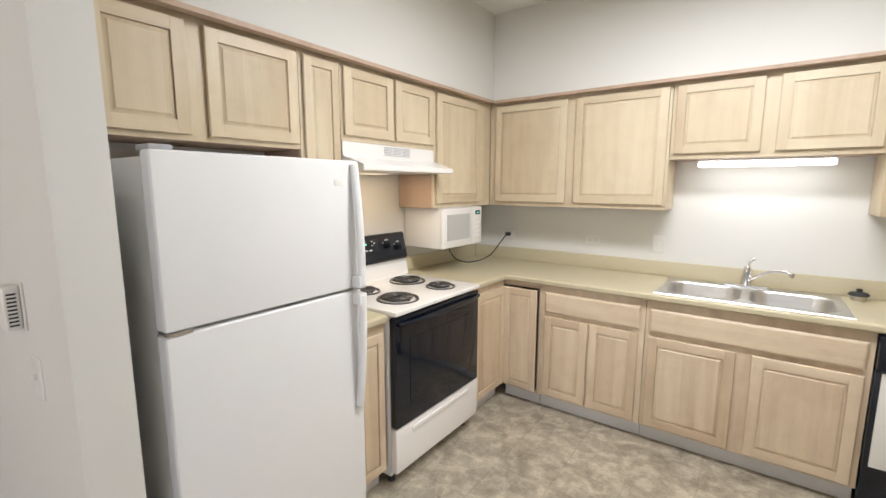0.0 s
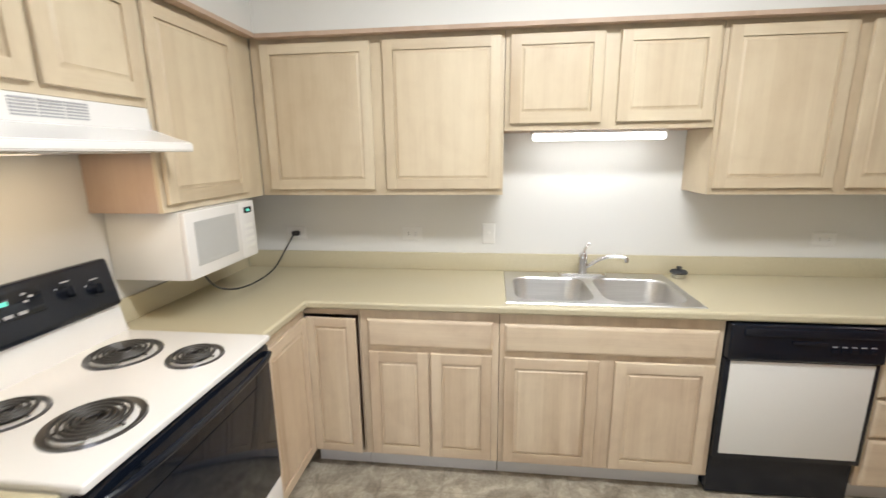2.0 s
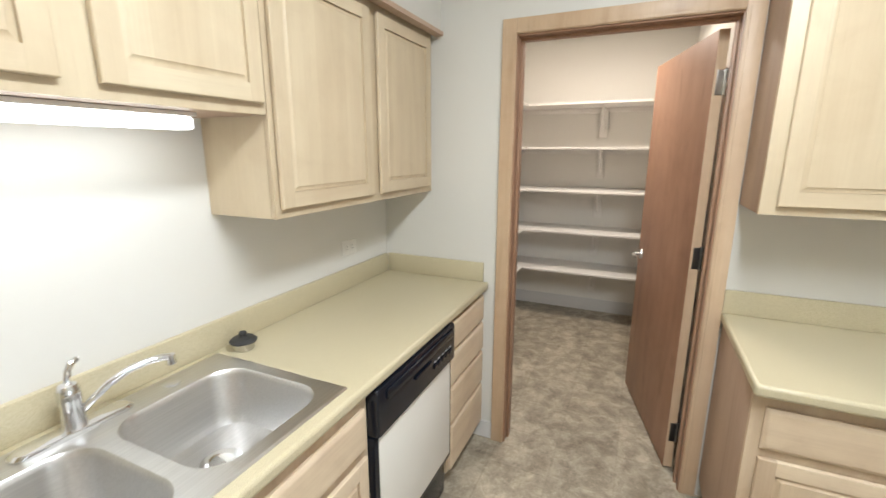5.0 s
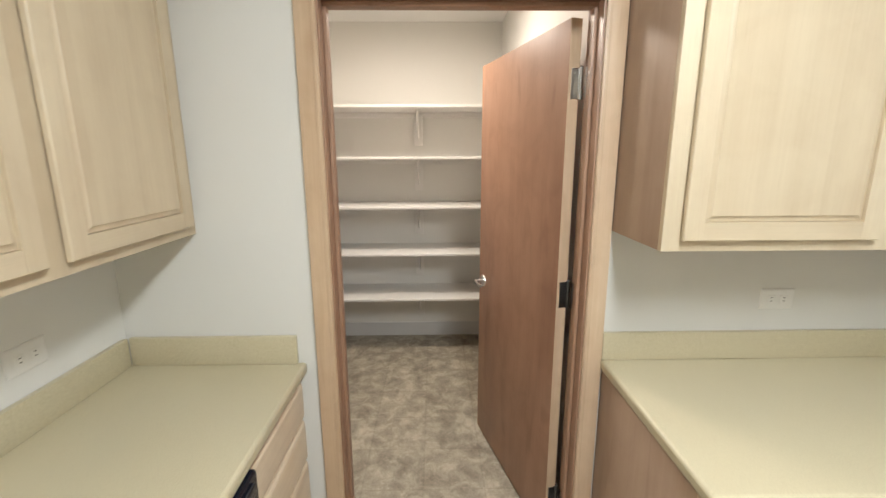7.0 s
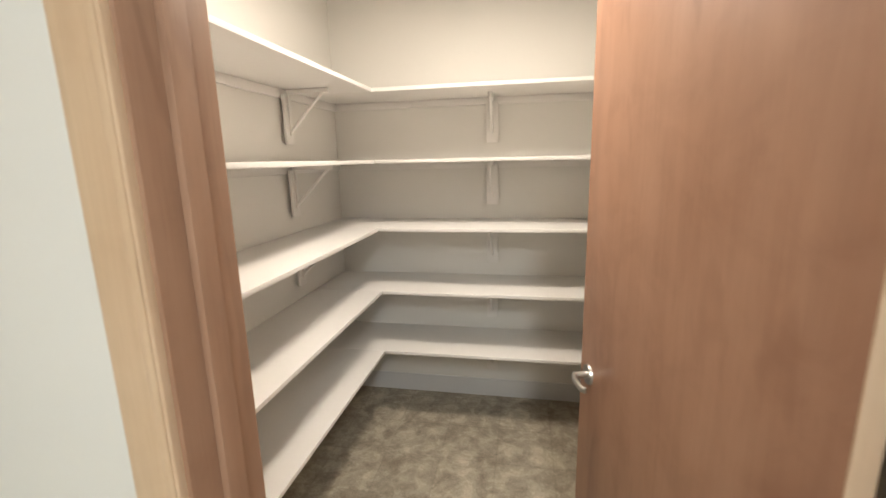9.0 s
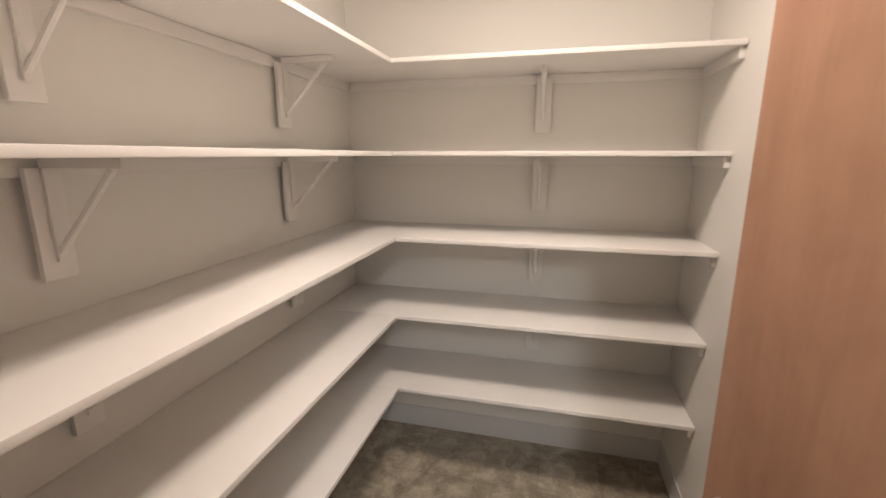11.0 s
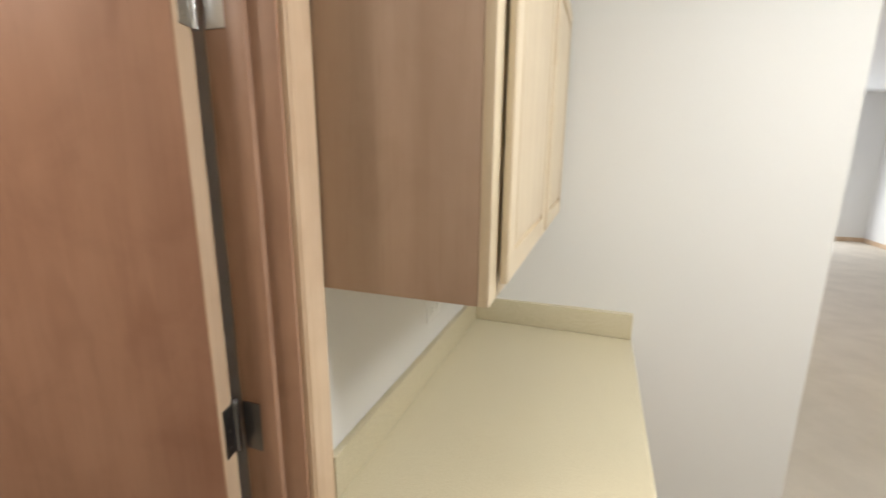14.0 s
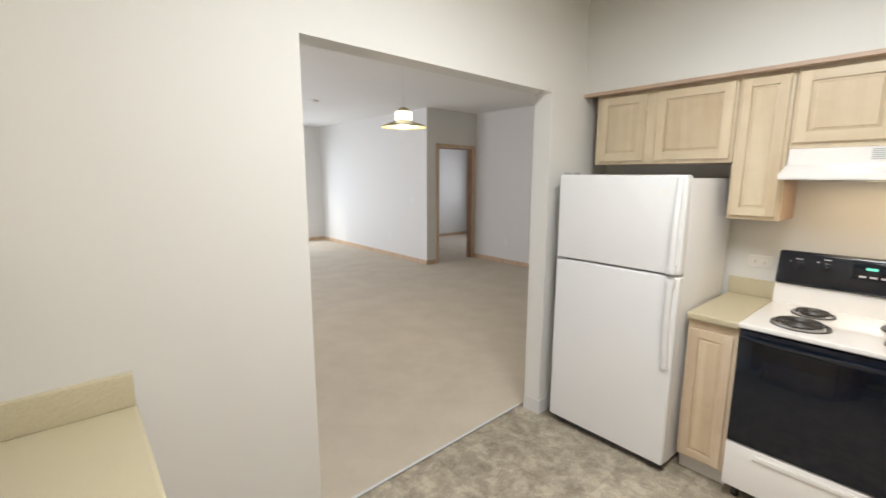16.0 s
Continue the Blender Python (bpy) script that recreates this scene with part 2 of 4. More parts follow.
# ---- mesh helpers ----
def box(bm, x0, x1, y0, y1, z0, z1, bevel=0.0, segs=2):
    r = bmesh.ops.create_cube(bm, size=1.0)
    for vtx in r["verts"]:
        vtx.co = Vector(((x0 + x1) / 2 + vtx.co.x * (x1 - x0), (y0 + y1) / 2 + vtx.co.y * (y1 - y0), (z0 + z1) / 2 + vtx.co.z * (z1 - z0)))
    if bevel:
        edges = list({e for vtx in r["verts"] for e in vtx.link_edges})
        bmesh.ops.bevel(bm, geom=edges, offset=bevel, segments=segs, profile=0.6, affect="EDGES")


def rod(bm, a, b, r0, r1=None, sides=16):
    a, b = Vector(a), Vector(b)
    m = Matrix.Translation((a + b) / 2) @ (b - a).to_track_quat("Z", "Y").to_matrix().to_4x4()
    bmesh.ops.create_cone(bm, cap_ends=True, segments=sides, radius1=r0, radius2=r0 if r1 is None else r1, depth=(b - a).length, matrix=m)


def lathe(bm, profile, centre=(0, 0, 0), sides=32):
    """A turned shape from (radius, height) pairs."""
    rings = []
    for r, z in profile:
        rings.append([bm.verts.new((centre[0] + r * math.cos(2 * math.pi * i / sides), centre[1] + r * math.sin(2 * math.pi * i / sides), centre[2] + z)) for i in range(sides)])
    for p, q in zip(rings, rings[1:]):
        for i in range(sides):
            bm.faces.new((p[i], p[(i + 1) % sides], q[(i + 1) % sides], q[i]))
    bm.faces.new(rings[0][::-1])
    bm.faces.new(rings[-1])


def tube(bm, pts, r, sides=10):
    """A round bar along a smooth line of points."""
    pts = [Vector(p) for p in pts]
    rings = []
    for i, p in enumerate(pts):
        d = (pts[min(i + 1, len(pts) - 1)] - pts[max(i - 1, 0)]).normalized()
        q = d.to_track_quat("Z", "Y")
        rings.append([bm.verts.new(p + q @ Vector((r * math.cos(2 * math.pi * k / sides), r * math.sin(2 * math.pi * k / sides), 0))) for k in range(sides)])
    for a, b in zip(rings, rings[1:]):
        best = min(range(sides), key=lambda s: (a[0].co - b[s].co).length)
        for k in range(sides):
            bm.faces.new((a[k], a[(k + 1) % sides], b[(k + 1 + best) % sides], b[(k + best) % sides]))
    bm.faces.new(rings[0][::-1])
    bm.faces.new(rings[-1])


def mesh(name, bm, material, smooth=30):
    me = bpy.data.meshes.new(name)
    bmesh.ops.recalc_face_normals(bm, faces=bm.faces)
    if smooth:
        for f in bm.faces:
            f.smooth = True
        for e in bm.edges:
            if len(e.link_faces) != 2 or e.calc_face_angle(0) > radians(smooth):
                e.smooth = False
    bm.to_mesh(me)
    bm.free()
    me.materials.append(material)
    return me


def part(name, bm, material, parent, label=""):
    ob = new(name, mesh(name, bm, material))
    ob.parent = parent
    return tagged(ob, label)


def bpart(name, dims, material, parent, bevel=0.002, label=""):
    bm = bmesh.new()
    box(bm, *dims, bevel)
    return part(name, bm, material, parent, label)


def thing(name, m, label, category, group="", kind=""):
    ob = new(name)
    ob.empty_display_size = 0.1
    ob.matrix_world = m
    return tagged(ob, label, category, group, kind)


def solid(name, boxes, material, label, category, kind="structure", bevel=0.0):
    bm = bmesh.new()
    for b in boxes:
        box(bm, *b, bevel)
    return tagged(new(name, mesh(name, bm, material, 0)), label, category, kind=kind)


def ringed(bm, x0, x1, z0, z1, rings):
    """A panel in the xz plane: nested rectangles, each an inset and a depth, closed in the middle and at the back."""
    loops = []
    for inset, y in rings:
        loops.append([bm.verts.new(c) for c in ((x0 + inset, y, z0 + inset), (x1 - inset, y, z0 + inset), (x1 - inset, y, z1 - inset), (x0 + inset, y, z1 - inset))])
    for a, b in zip(loops, loops[1:]):
        for i in range(4):
            bm.faces.new((a[i], a[(i + 1) % 4], b[(i + 1) % 4], b[i]))
    bm.faces.new(loops[-1])
    bm.faces.new(loops[0][::-1])


def frame_piece(bm, x0, x1, y0, y1, z0, z1, outer):
    """A length of door frame: outer edges (x or z values on the front) rounded, inner ones just eased."""
    box(bm, x0, x1, y0, y1, z0, z1)
    front = [e for e in bm.edges if all(abs(v.co.y - y0) < 1e-6 for v in e.verts)]
    big = [e for e in front if any(all(abs(v.co[a] - q) < 1e-6 for v in e.verts) for a, q in outer)]
    bmesh.ops.bevel(bm, geom=big, offset=0.006, segments=3, profile=0.6, affect="EDGES")


def raised_door(parent, x0, x1, z0, z1, material, rail=0.056):
    """A raised-panel door of stiles, rails and a fielded panel, its back 1 mm before the carcass at y = 0."""
    level, boards = WOODS[material]
    bm = bmesh.new()
    box(bm, x0 + rail - 0.008, x1 - rail + 0.008, -0.0055, -0.001, z0 + rail - 0.008, z1 - rail + 0.008)
    door_leaf = part("door", bm, material, parent)
    for a, b, o in ((x0, x0 + rail, x0), (x1 - rail, x1, x1)):
        bm = bmesh.new()
        frame_piece(bm, a, b, -0.020, -0.006, z0, z1, ((0, o), (2, z0), (2, z1)))
        part("stile", bm, material, door_leaf)
    for a, b, o in ((z0, z0 + rail, z0), (z1 - rail, z1, z1)):
        bm = bmesh.new()
        frame_piece(bm, x0 + rail + 0.0002, x1 - rail - 0.0002, -0.0199, -0.006, a, b, ((2, o),))
        part("rail", bm, level, door_leaf)
    bm = bmesh.new()
    ringed(bm, x0 + rail + 0.0015, x1 - rail - 0.0015, z0 + rail + 0.0015, z1 - rail - 0.0015, [(0, -0.0056), (0, -0.0120), (0.003, -0.0122), (0.013, -0.0175), (0.015, -0.0197)])
    part("panel", bm, boards, door_leaf)
    return door_leaf


def slab_front(parent, x0, x1, z0, z1, material):
    bm = bmesh.new()
    ringed(bm, x0, x1, z0, z1, [(0, -0.001), (0, -0.011), (0.004, -0.014), (0.012, -0.0195), (0.016, -0.020)])
    return part("drawer_front", bm, WOODS[material][0], parent)


# ---- structure ----
W, E, N, S = -1.885, 1.70, 3.745, 0.885
PE, PB, PS = 1.83, 4.04, 2.125         # pantry: partition's far face, back wall, south wall
OL, OR, OT = -1.145, 0.46, 2.11         # opening to the living room
DY0, DY1, DT = 2.165, 3.02, 2.085       # pantry doorway
LW, LB, LS, LE, LC = -4.93, -3.71, -7.80, 2.40, 2.78   # living room
S2 = 0.762
SKEW = pose(OL, S, 0) @ pose(0, 0, 0, 0, 0, 2.3) @ pose(-OL, -S, 0)   # the south wall stands slightly out of square
SE = S + 0.112                          # where it meets the side counter
solid("wall_north", [(W - 0.12, PE, N, N + 0.085, 0, CEIL)], PAINT, "warm white painted kitchen wall behind the sink", "wall")
solid("wall_west", [(W - 0.12, W, S - 0.08, N, 0, CEIL)], PAINT, "warm white painted wall behind the range", "wall")
solid("wall_east", [(E, PE, S, DY0 - 0.02, 0, CEIL), (E, PE, DY1 + 0.02, N, 0, CEIL), (E, PE, DY0 - 0.02, DY1 + 0.02, DT + 0.02, CEIL)], PAINT, "warm white painted wall round the pantry doorway", "wall")
solid("wall_south", [(LW - 0.1, OL, S2, S, 0, LC + 0.05), (OR, LE + 0.1, S2, S, 0, LC + 0.05), (OL, OR, S2, S, OT, LC + 0.05)], PAINT, "warm white wall with a wide plain opening to the living room", "wall").matrix_world = SKEW
solid("pantry_wall_north", [(W - 0.12, PB + 0.12, N + 0.085, N + 0.205, 0, CEIL)], PAINT_BOUNCE, "painted long wall of the pantry, lightened for more bounce light", "wall")
solid("pantry_wall_east", [(PB, PB + 0.12, PS, N + 0.085, 0, CEIL)], PAINT_BOUNCE, "painted back wall of the pantry, lightened for more bounce light", "wall")
solid("pantry_wall_south", [(PE, PB + 0.12, PS - 0.12, PS, 0, CEIL)], PAINT_BOUNCE, "painted side wall of the pantry, lightened for more bounce light", "wall")
solid("floor", [(W, PE, S2 - 0.15, N + 0.085, -0.1, 0.0), (PE, PB, PS, N + 0.085, -0.1, 0.0)], FLOOR_VINYL, "mottled grey and tan slate-look sheet vinyl floor", "floor")
solid("ceiling", [(W - 0.12, PB + 0.12, S - 0.1, N + 0.205, CEIL, CEIL + 0.1)], CEILING, "off-white textured kitchen ceiling", "ceiling")
solid("pantry_ceiling", [(PE, PB, PS, N + 0.085, PCEIL, CEIL - 0.001)], CEILING, "cream textured pantry ceiling", "ceiling")
solid("living_floor", [(LW - 2.7, LE + 0.4, LS - 0.35, S2 - 0.04, -0.1, 0.004)], CARPET, "beige cut-pile carpet with tread marks", "carpet").matrix_world = SKEW
solid("living_ceiling", [(LW - 2.5, LE, LS - 0.12, S2 + 0.1, LC, LC + 0.1)], CEILING, "off-white textured living room ceiling", "ceiling")
solid("living_wall_west", [(LB - 0.12, LB, LS, -3.57, 0, LC)], PAINT, "pale wall of the living room in daylight", "wall")
solid("hall_wall", [(LW, -4.83, -3.69, -3.57, 0, LC), (-3.98, LB - 0.12, -3.69, -3.57, 0, LC), (-4.83, -3.98, -3.69, -3.57, 2.12, LC)], PAINT, "grey-shaded wall with a trimmed doorway", "wall")
solid("bedroom_wall_north", [(LW - 2.5, LW - 0.12, -3.69, -3.57, 0, LC)], PAINT, "pale plain wall beside the bedroom doorway", "wall")
solid("dining_wall_west", [(LW - 0.12, LW, -3.69, S2 - 0.1, 0, LC)], PAINT, "grey-shaded plain wall of the dining area", "wall")
solid("bedroom_wall", [(LW - 2.5, LB - 0.12, -6.4, -6.28, 0, LC)], PAINT, "pale bedroom wall seen through a doorway", "wall")
solid("bedroom_wall_west", [(LW - 2.5, LW - 2.38, -6.28, -5.75, 0, LC), (LW - 2.5, LW - 2.38, -4.45, -3.57, 0, LC), (LW - 2.5, LW - 2.38, -5.75, -4.45, 0, 0.8), (LW - 2.5, LW - 2.38, -5.75, -4.45, 2.1, LC)], PAINT, "pale unseen bedroom wall with an added window opening", "wall")
solid("living_wall_east", [(LE, LE + 0.12, LS, -5.3, 0, LC), (LE, LE + 0.12, -3.1, S, 0, LC), (LE, LE + 0.12, -5.3, -3.1, 0, 0.75), (LE, LE + 0.12, -5.3, -3.1, 2.25, LC)], PAINT, "pale unseen living room wall with an added window", "wall")
solid("living_wall_south", [(LB - 0.12, -3.25, LS - 0.12, LS, 0, LC), (-0.55, LE + 0.12, LS - 0.12, LS, 0, LC), (-3.25, -0.55, LS - 0.12, LS, 2.12, LC)], PAINT, "pale living room wall with a patio opening", "wall")
# soffits over the cabinets
SOF = 2.142
solid("soffit_north", [(W, E, 3.405, N, SOF, CEIL)], PAINT_SOFFIT, "white drywall soffit over the sink cabinets", "soffit", bevel=0.004)
solid("soffit_west", [(W, -1.525, S - 0.06, 3.405, SOF, CEIL)], PAINT_SOFFIT, "white drywall soffit over the range cabinets", "soffit", bevel=0.004)
solid("soffit_trim", [(-1.523, E, 3.394, 3.438, SOF - 0.020, SOF - 0.001), (-1.56, -1.514, S - 0.015, 3.393, SOF - 0.020, SOF - 0.001)], MAPLE_PLY, "brown wooden moulding under the soffit edge", "trim")



# ---- kitchen cabinets ----
def cabinet(m, width, depth, height, label, doors=(), drawers=(), material=MAPLE, toe=0.0, side=MAPLE_PLY, group="kitchen cabinets", body_top=None, lazy=False):
    """A framed cabinet: x along its front, y into it, z up. Doors and drawers: x0, x1, z0, z1."""
    cab = thing("cabinet", m, label, "cabinet", group)
    bpart("body", (0.001, width - 0.001, 0.30 if lazy else 0.019, depth, toe, body_top or height), side, cab, 0.001)
    bm = bmesh.new()
    if lazy:
        box(bm, width - 0.006, width - 0.0005, 0.0, 0.0185, toe, height, 0.0015)
        box(bm, 0.0005, width - 0.0065, 0.0, 0.0185, height - 0.034, height, 0.0015)
        box(bm, 0.001, width - 0.001, 0.0, 0.298, toe, toe + 0.012)
    else:
        box(bm, 0.0005, width - 0.0005, 0.0, 0.0185, toe, height, 0.0015)
    part("face_frame", bm, material, cab)
    for d in doors:
        raised_door(cab, *d, material, 0.049 if d[1] - d[0] > 0.25 else 0.042)
    for d in drawers:
        slab_front(cab, *d, material)
    if toe:
        bpart("toe_kick", (0.001, width - 0.001, 0.055, 0.07, 0.0, toe), VINYL_BASE, cab, 0, "grey vinyl toe kick")
    return cab


YU, XU = 3.46, -1.58                    # upper cabinet faces
UB = 1.375
UH = SOF - 0.003 - UB
BH = SOF - 0.003 - 1.68


def north(x0, x1, y, z0, depth, height, label, doors, drawers=(), **k):
    sh = lambda q: [(a - x0, b - x0, c - z0, d - z0) for a, b, c, d in q]
    return cabinet(pose(x0, y, z0), x1 - x0, depth, height, label, sh(doors), sh(drawers), **k)


def west(y0, y1, x, z0, depth, height, label, doors, drawers=(), **k):
    sh = lambda q: [(a - y0, b - y0, c - z0, d - z0) for a, b, c, d in q]
    return cabinet(pose(x, y0, z0, 0, 0, 90), y1 - y0, depth, height, label, sh(doors), sh(drawers), **k)


def east(y1, y0, x, z0, depth, height, label, doors, drawers=(), **k):
    sh = lambda q: [(y1 - b, y1 - a, c - z0, d - z0) for a, b, c, d in q]
    return cabinet(pose(x, y1, z0, 0, 0, -90), y1 - y0, depth, height, label, sh(doors), sh(drawers), **k)


up = dict(group="upper cabinets")
D = N - YU - 0.002
TOP = 2.104
# side=MAPLE: paler sides, the sink light's brightening put into their colour
north(-1.578, -0.336, YU, UB, D, UH, "pale maple wall cabinet with two raised-panel doors", [(-1.523, -0.973, 1.405, TOP), (-0.913, -0.352, 1.405, TOP)], side=MAPLE, **up)
north(-0.334, 0.606, YU, 1.68, D, BH, "short pale maple cabinet over the sink light", [(-0.312, 0.107, 1.71, TOP), (0.174, 0.588, 1.71, TOP)], **up)
north(0.608, 1.698, YU, UB, D, UH, "pale maple wall cabinet with two doors beside the pantry", [(0.626, 1.13, 1.405, TOP), (1.186, 1.655, 1.405, TOP)], side=MAPLE, **up)
DW = XU - W - 0.002
west(0.94, 1.748, XU, 1.685, DW, SOF - 0.003 - 1.685, "short pale maple cabinet above the refrigerator", [(0.975, 1.272, 1.705, TOP), (1.338, 1.735, 1.705, TOP)], **up)
west(1.75, 1.984, XU, 1.385, DW, SOF - 0.003 - 1.385, "narrow tall maple wall cabinet beside the range hood", [(1.768, 1.968, 1.405, TOP)], **up)
west(1.986, 2.744, XU, 1.745, DW, SOF - 0.003 - 1.745, "short pale maple cabinet above the range hood", [(2.0, 2.355, 1.772, TOP), (2.378, 2.728, 1.772, TOP)], **up)
west(2.746, 3.458, XU, UB, DW, UH, "pale maple corner wall cabinet over the microwave", [(2.765, 3.29, 1.405, TOP)], **up)
side_cab = east(2.09, SE + 0.004, 1.375, UB, E - 1.377, UH, "pale maple wall cabinet over the side counter", [(1.535, 2.045, 1.405, TOP), (1.03, 1.475, 1.405, TOP)], **up)
slack = [o for o in side_cab.children if o.name.startswith("door")][0]
slack.matrix_basis = pose(0.555, 0, 0) @ pose(0, 0, 0, 0, 0, 0.25) @ pose(-0.555, 0, 0)
solid("soffit_east", [(1.368, E, S, 2.094, SOF, CEIL)], PAINT_SOFFIT, "white drywall soffit over the side cabinets", "soffit", bevel=0.004)

YB, XB = 3.165, -1.275                  # base cabinet faces
CB = 0.874
low = dict(group="base cabinets", material=MAPLE_BASE, toe=0.1)
DB = N - YB - 0.002
north(-1.275, -1.002, YB, 0, DB, CB, "maple corner base cabinet with a folding door", [(-1.262, -1.016, 0.115, 0.828)], lazy=True, **low)
ajar = [o for o in bpy.data.objects if o.name.startswith("door") and o.parent and o.parent.matrix_world.translation.x < -1.27 and abs(o.parent.matrix_world.translation.y - YB) < 0.001][-1]
ajar.matrix_basis = pose(0.013, 0, 0) @ pose(0, 0, 0, 0, 0, -2.2) @ pose(-0.013, 0, 0)
north(-1.0, -0.347, YB, 0, DB, CB, "maple base cabinet with one drawer over two doors", [(-0.962, -0.676, 0.115, 0.665), (-0.664, -0.378, 0.115, 0.665)], [(-0.962, -0.374, 0.69, 0.828)], **low)
north(-0.345, 0.616, YB, 0, DB, CB, "maple sink base cabinet with a false drawer front", [(-0.322, 0.1, 0.115, 0.66), (0.170, 0.590, 0.115, 0.66)], [(-0.322, 0.590, 0.688, 0.822)], body_top=0.70, **low)
north(1.232, 1.698, YB, 0, DB, CB, "maple drawer cabinet with four drawers", [], [(1.252, 1.682, 0.71, 0.845), (1.252, 1.682, 0.545, 0.695), (1.252, 1.682, 0.355, 0.53), (1.252, 1.682, 0.11, 0.34)], **low)
DBW = XB - W - 0.002
west(2.73, 3.163, XB, 0, DBW, CB, "maple corner base cabinet beside the range", [(2.75, 3.14, 0.115, 0.828)], **low)
west(1.722, 1.952, XB, 0, DBW, CB, "narrow maple base cabinet between refrigerator and range", [(1.74, 1.935, 0.115, 0.828)], **low)
east(2.085, SE + 0.004, 1.10, 0, E - 1.102, CB, "maple base cabinet with drawers under the side counter", [(1.545, 2.05, 0.115, 0.66), (1.03, 1.485, 0.115, 0.66)], [(1.545, 2.05, 0.69, 0.828), (1.03, 1.485, 0.69, 0.828)], **low)

# ---- worktops ----
SX0, SX1, SY0, SY1 = -0.318, 0.541, 3.172, 3.70
CT = 0.914


def worktop(name, xs, ys, cells, splashes, label):
    """A slab over the chosen cells of a grid of lines, in one piece with rounded edges."""
    w = thing(name, pose(0, 0, 0), label, "countertop")
    bm = bmesh.new()
    grid = {}

    def corner(i, j):
        if (i, j) not in grid:
            grid[i, j] = bm.verts.new((xs[i], ys[j], CB + 0.001))
        return grid[i, j]

    for i, j in cells:
        bm.faces.new((corner(i, j), corner(i + 1, j), corner(i + 1, j + 1), corner(i, j + 1)))
    low_faces = list(bm.faces)
    up_geom = bmesh.ops.extrude_face_region(bm, geom=low_faces, use_keep_orig=True)["geom"]
    bmesh.ops.translate(bm, verts=[g for g in up_geom if isinstance(g, bmesh.types.BMVert)], vec=(0, 0, CT - CB - 0.001))
    slab = part("slab", bm, LAMINATE, w)
    bv = slab.modifiers.new("edge", "BEVEL")
    bv.width, bv.segments, bv.limit_method = 0.011, 3, "ANGLE"
    for q in splashes:
        bpart("backsplash", q, LAMINATE, w, 0.004)
    return w


CF, CX = 3.13, -1.245
hx0, hx1, hy0, hy1 = SX0 + 0.02, SX1 - 0.02, SY0 + 0.02, SY1 - 0.02
worktop("countertop", [W, CX, hx0, hx1, E], [2.725, CF, hy0, hy1, N], [(0, 0), (0, 1), (0, 2), (0, 3), (1, 1), (1, 2), (1, 3), (2, 1), (2, 3), (3, 1), (3, 2), (3, 3)],
        [(W + 0.02, E - 0.02, N - 0.02, N - 0.001, CT + 0.0005, 1.016), (E - 0.02, E - 0.001, CF + 0.028, N - 0.0205, CT + 0.0005, 1.016), (W + 0.001, W + 0.02, 2.725, N - 0.0205, CT + 0.0005, 1.016)], "L-shaped beige laminate countertop with low backsplash")
worktop("countertop", [W, CX], [1.715, 1.955], [(0, 0)], [(W + 0.001, W + 0.02, 1.715, 1.955, CT + 0.0005, 1.016)], "narrow beige laminate countertop beside the range")
worktop("countertop", [1.05, E], [SE - 0.02, 2.095], [(0, 0)], [(E - 0.02, E - 0.001, SE + 0.012, 2.093, CT + 0.0005, 1.016), (1.055, E - 0.001, SE - 0.02, SE + 0.0115, CT + 0.0005, 1.016)], "beige laminate side countertop with low backsplash")



# ---- refrigerator ----
def refrigerator():
    f = thing("refrigerator", pose(-1.15, 0.968, 0, 0, 0, 90), "white top-freezer refrigerator with pebbled doors beside the opening", "refrigerator")
    w = 0.732
    bpart("body", (0.004, w - 0.004, 0.068, 0.70, 0.035, 1.600), APPLIANCE, f, 0.008)
    for name, z0, z1 in (("freezer_door", 1.113, 1.617), ("main_door", 0.05, 1.103)):
        bm = bmesh.new()
        box(bm, 0, w, 0.0, 0.058, z0, z1, 0.012, 3)
        d = part(name, bm, APPLIANCE, f)
        bpart("gasket", (0.012, w - 0.012, 0.059, 0.0675, z0 + 0.01, z1 - 0.01), GREY_PRINT, d, 0.002, "grey rubber door gasket")
    for z0, z1, grip in ((1.118, 1.612, 1.13), (0.60, 1.098, 1.09)):
        bm = bmesh.new()
        lean = 1 if grip > 1.1 else -1
        pts = []
        for i in range(13):
            u = i / 12
            z = z0 + 0.012 + (z1 - z0 - 0.024) * u
            s = u if lean > 0 else 1 - u
            pts.append((w - 0.030 - 0.002 * s, -0.034 + 0.028 * s ** 2.4, z))
        tube(bm, pts, 0.017, 12)
        box(bm, w - 0.052, w - 0.012, -0.045, 0.002, z0 if lean > 0 else z1 - 0.05, z0 + 0.05 if lean > 0 else z1, 0.008)
        part("handle", bm, APPLIANCE, f, "moulded white door handle")
    bpart("top_hinge", (0.01, 0.07, 0.02, 0.11, 1.617, 1.632), GREY_PRINT, f, 0.005, "grey plastic hinge cover")
    bpart("middle_hinge", (0.004, 0.075, -0.004, 0.05, 1.1035, 1.1125), NICKEL, f, 0.002, "chrome middle hinge")
    bpart("badge", (w - 0.125, w - 0.085, -0.0015, 0.0005, 1.52, 1.545), BISQUE, f, 0.0005, "small pale badge")
    bpart("grille", (0.02, w - 0.02, 0.03, 0.066, 0.012, 0.048), DARK_SLOT, f, 0.003, "dark toe grille")
    for x in (0.06, w - 0.06):
        bm = bmesh.new()
        rod(bm, (x, 0.12, 0), (x, 0.12, 0.036), 0.02)
        part("foot", bm, RUBBER, f)


refrigerator()


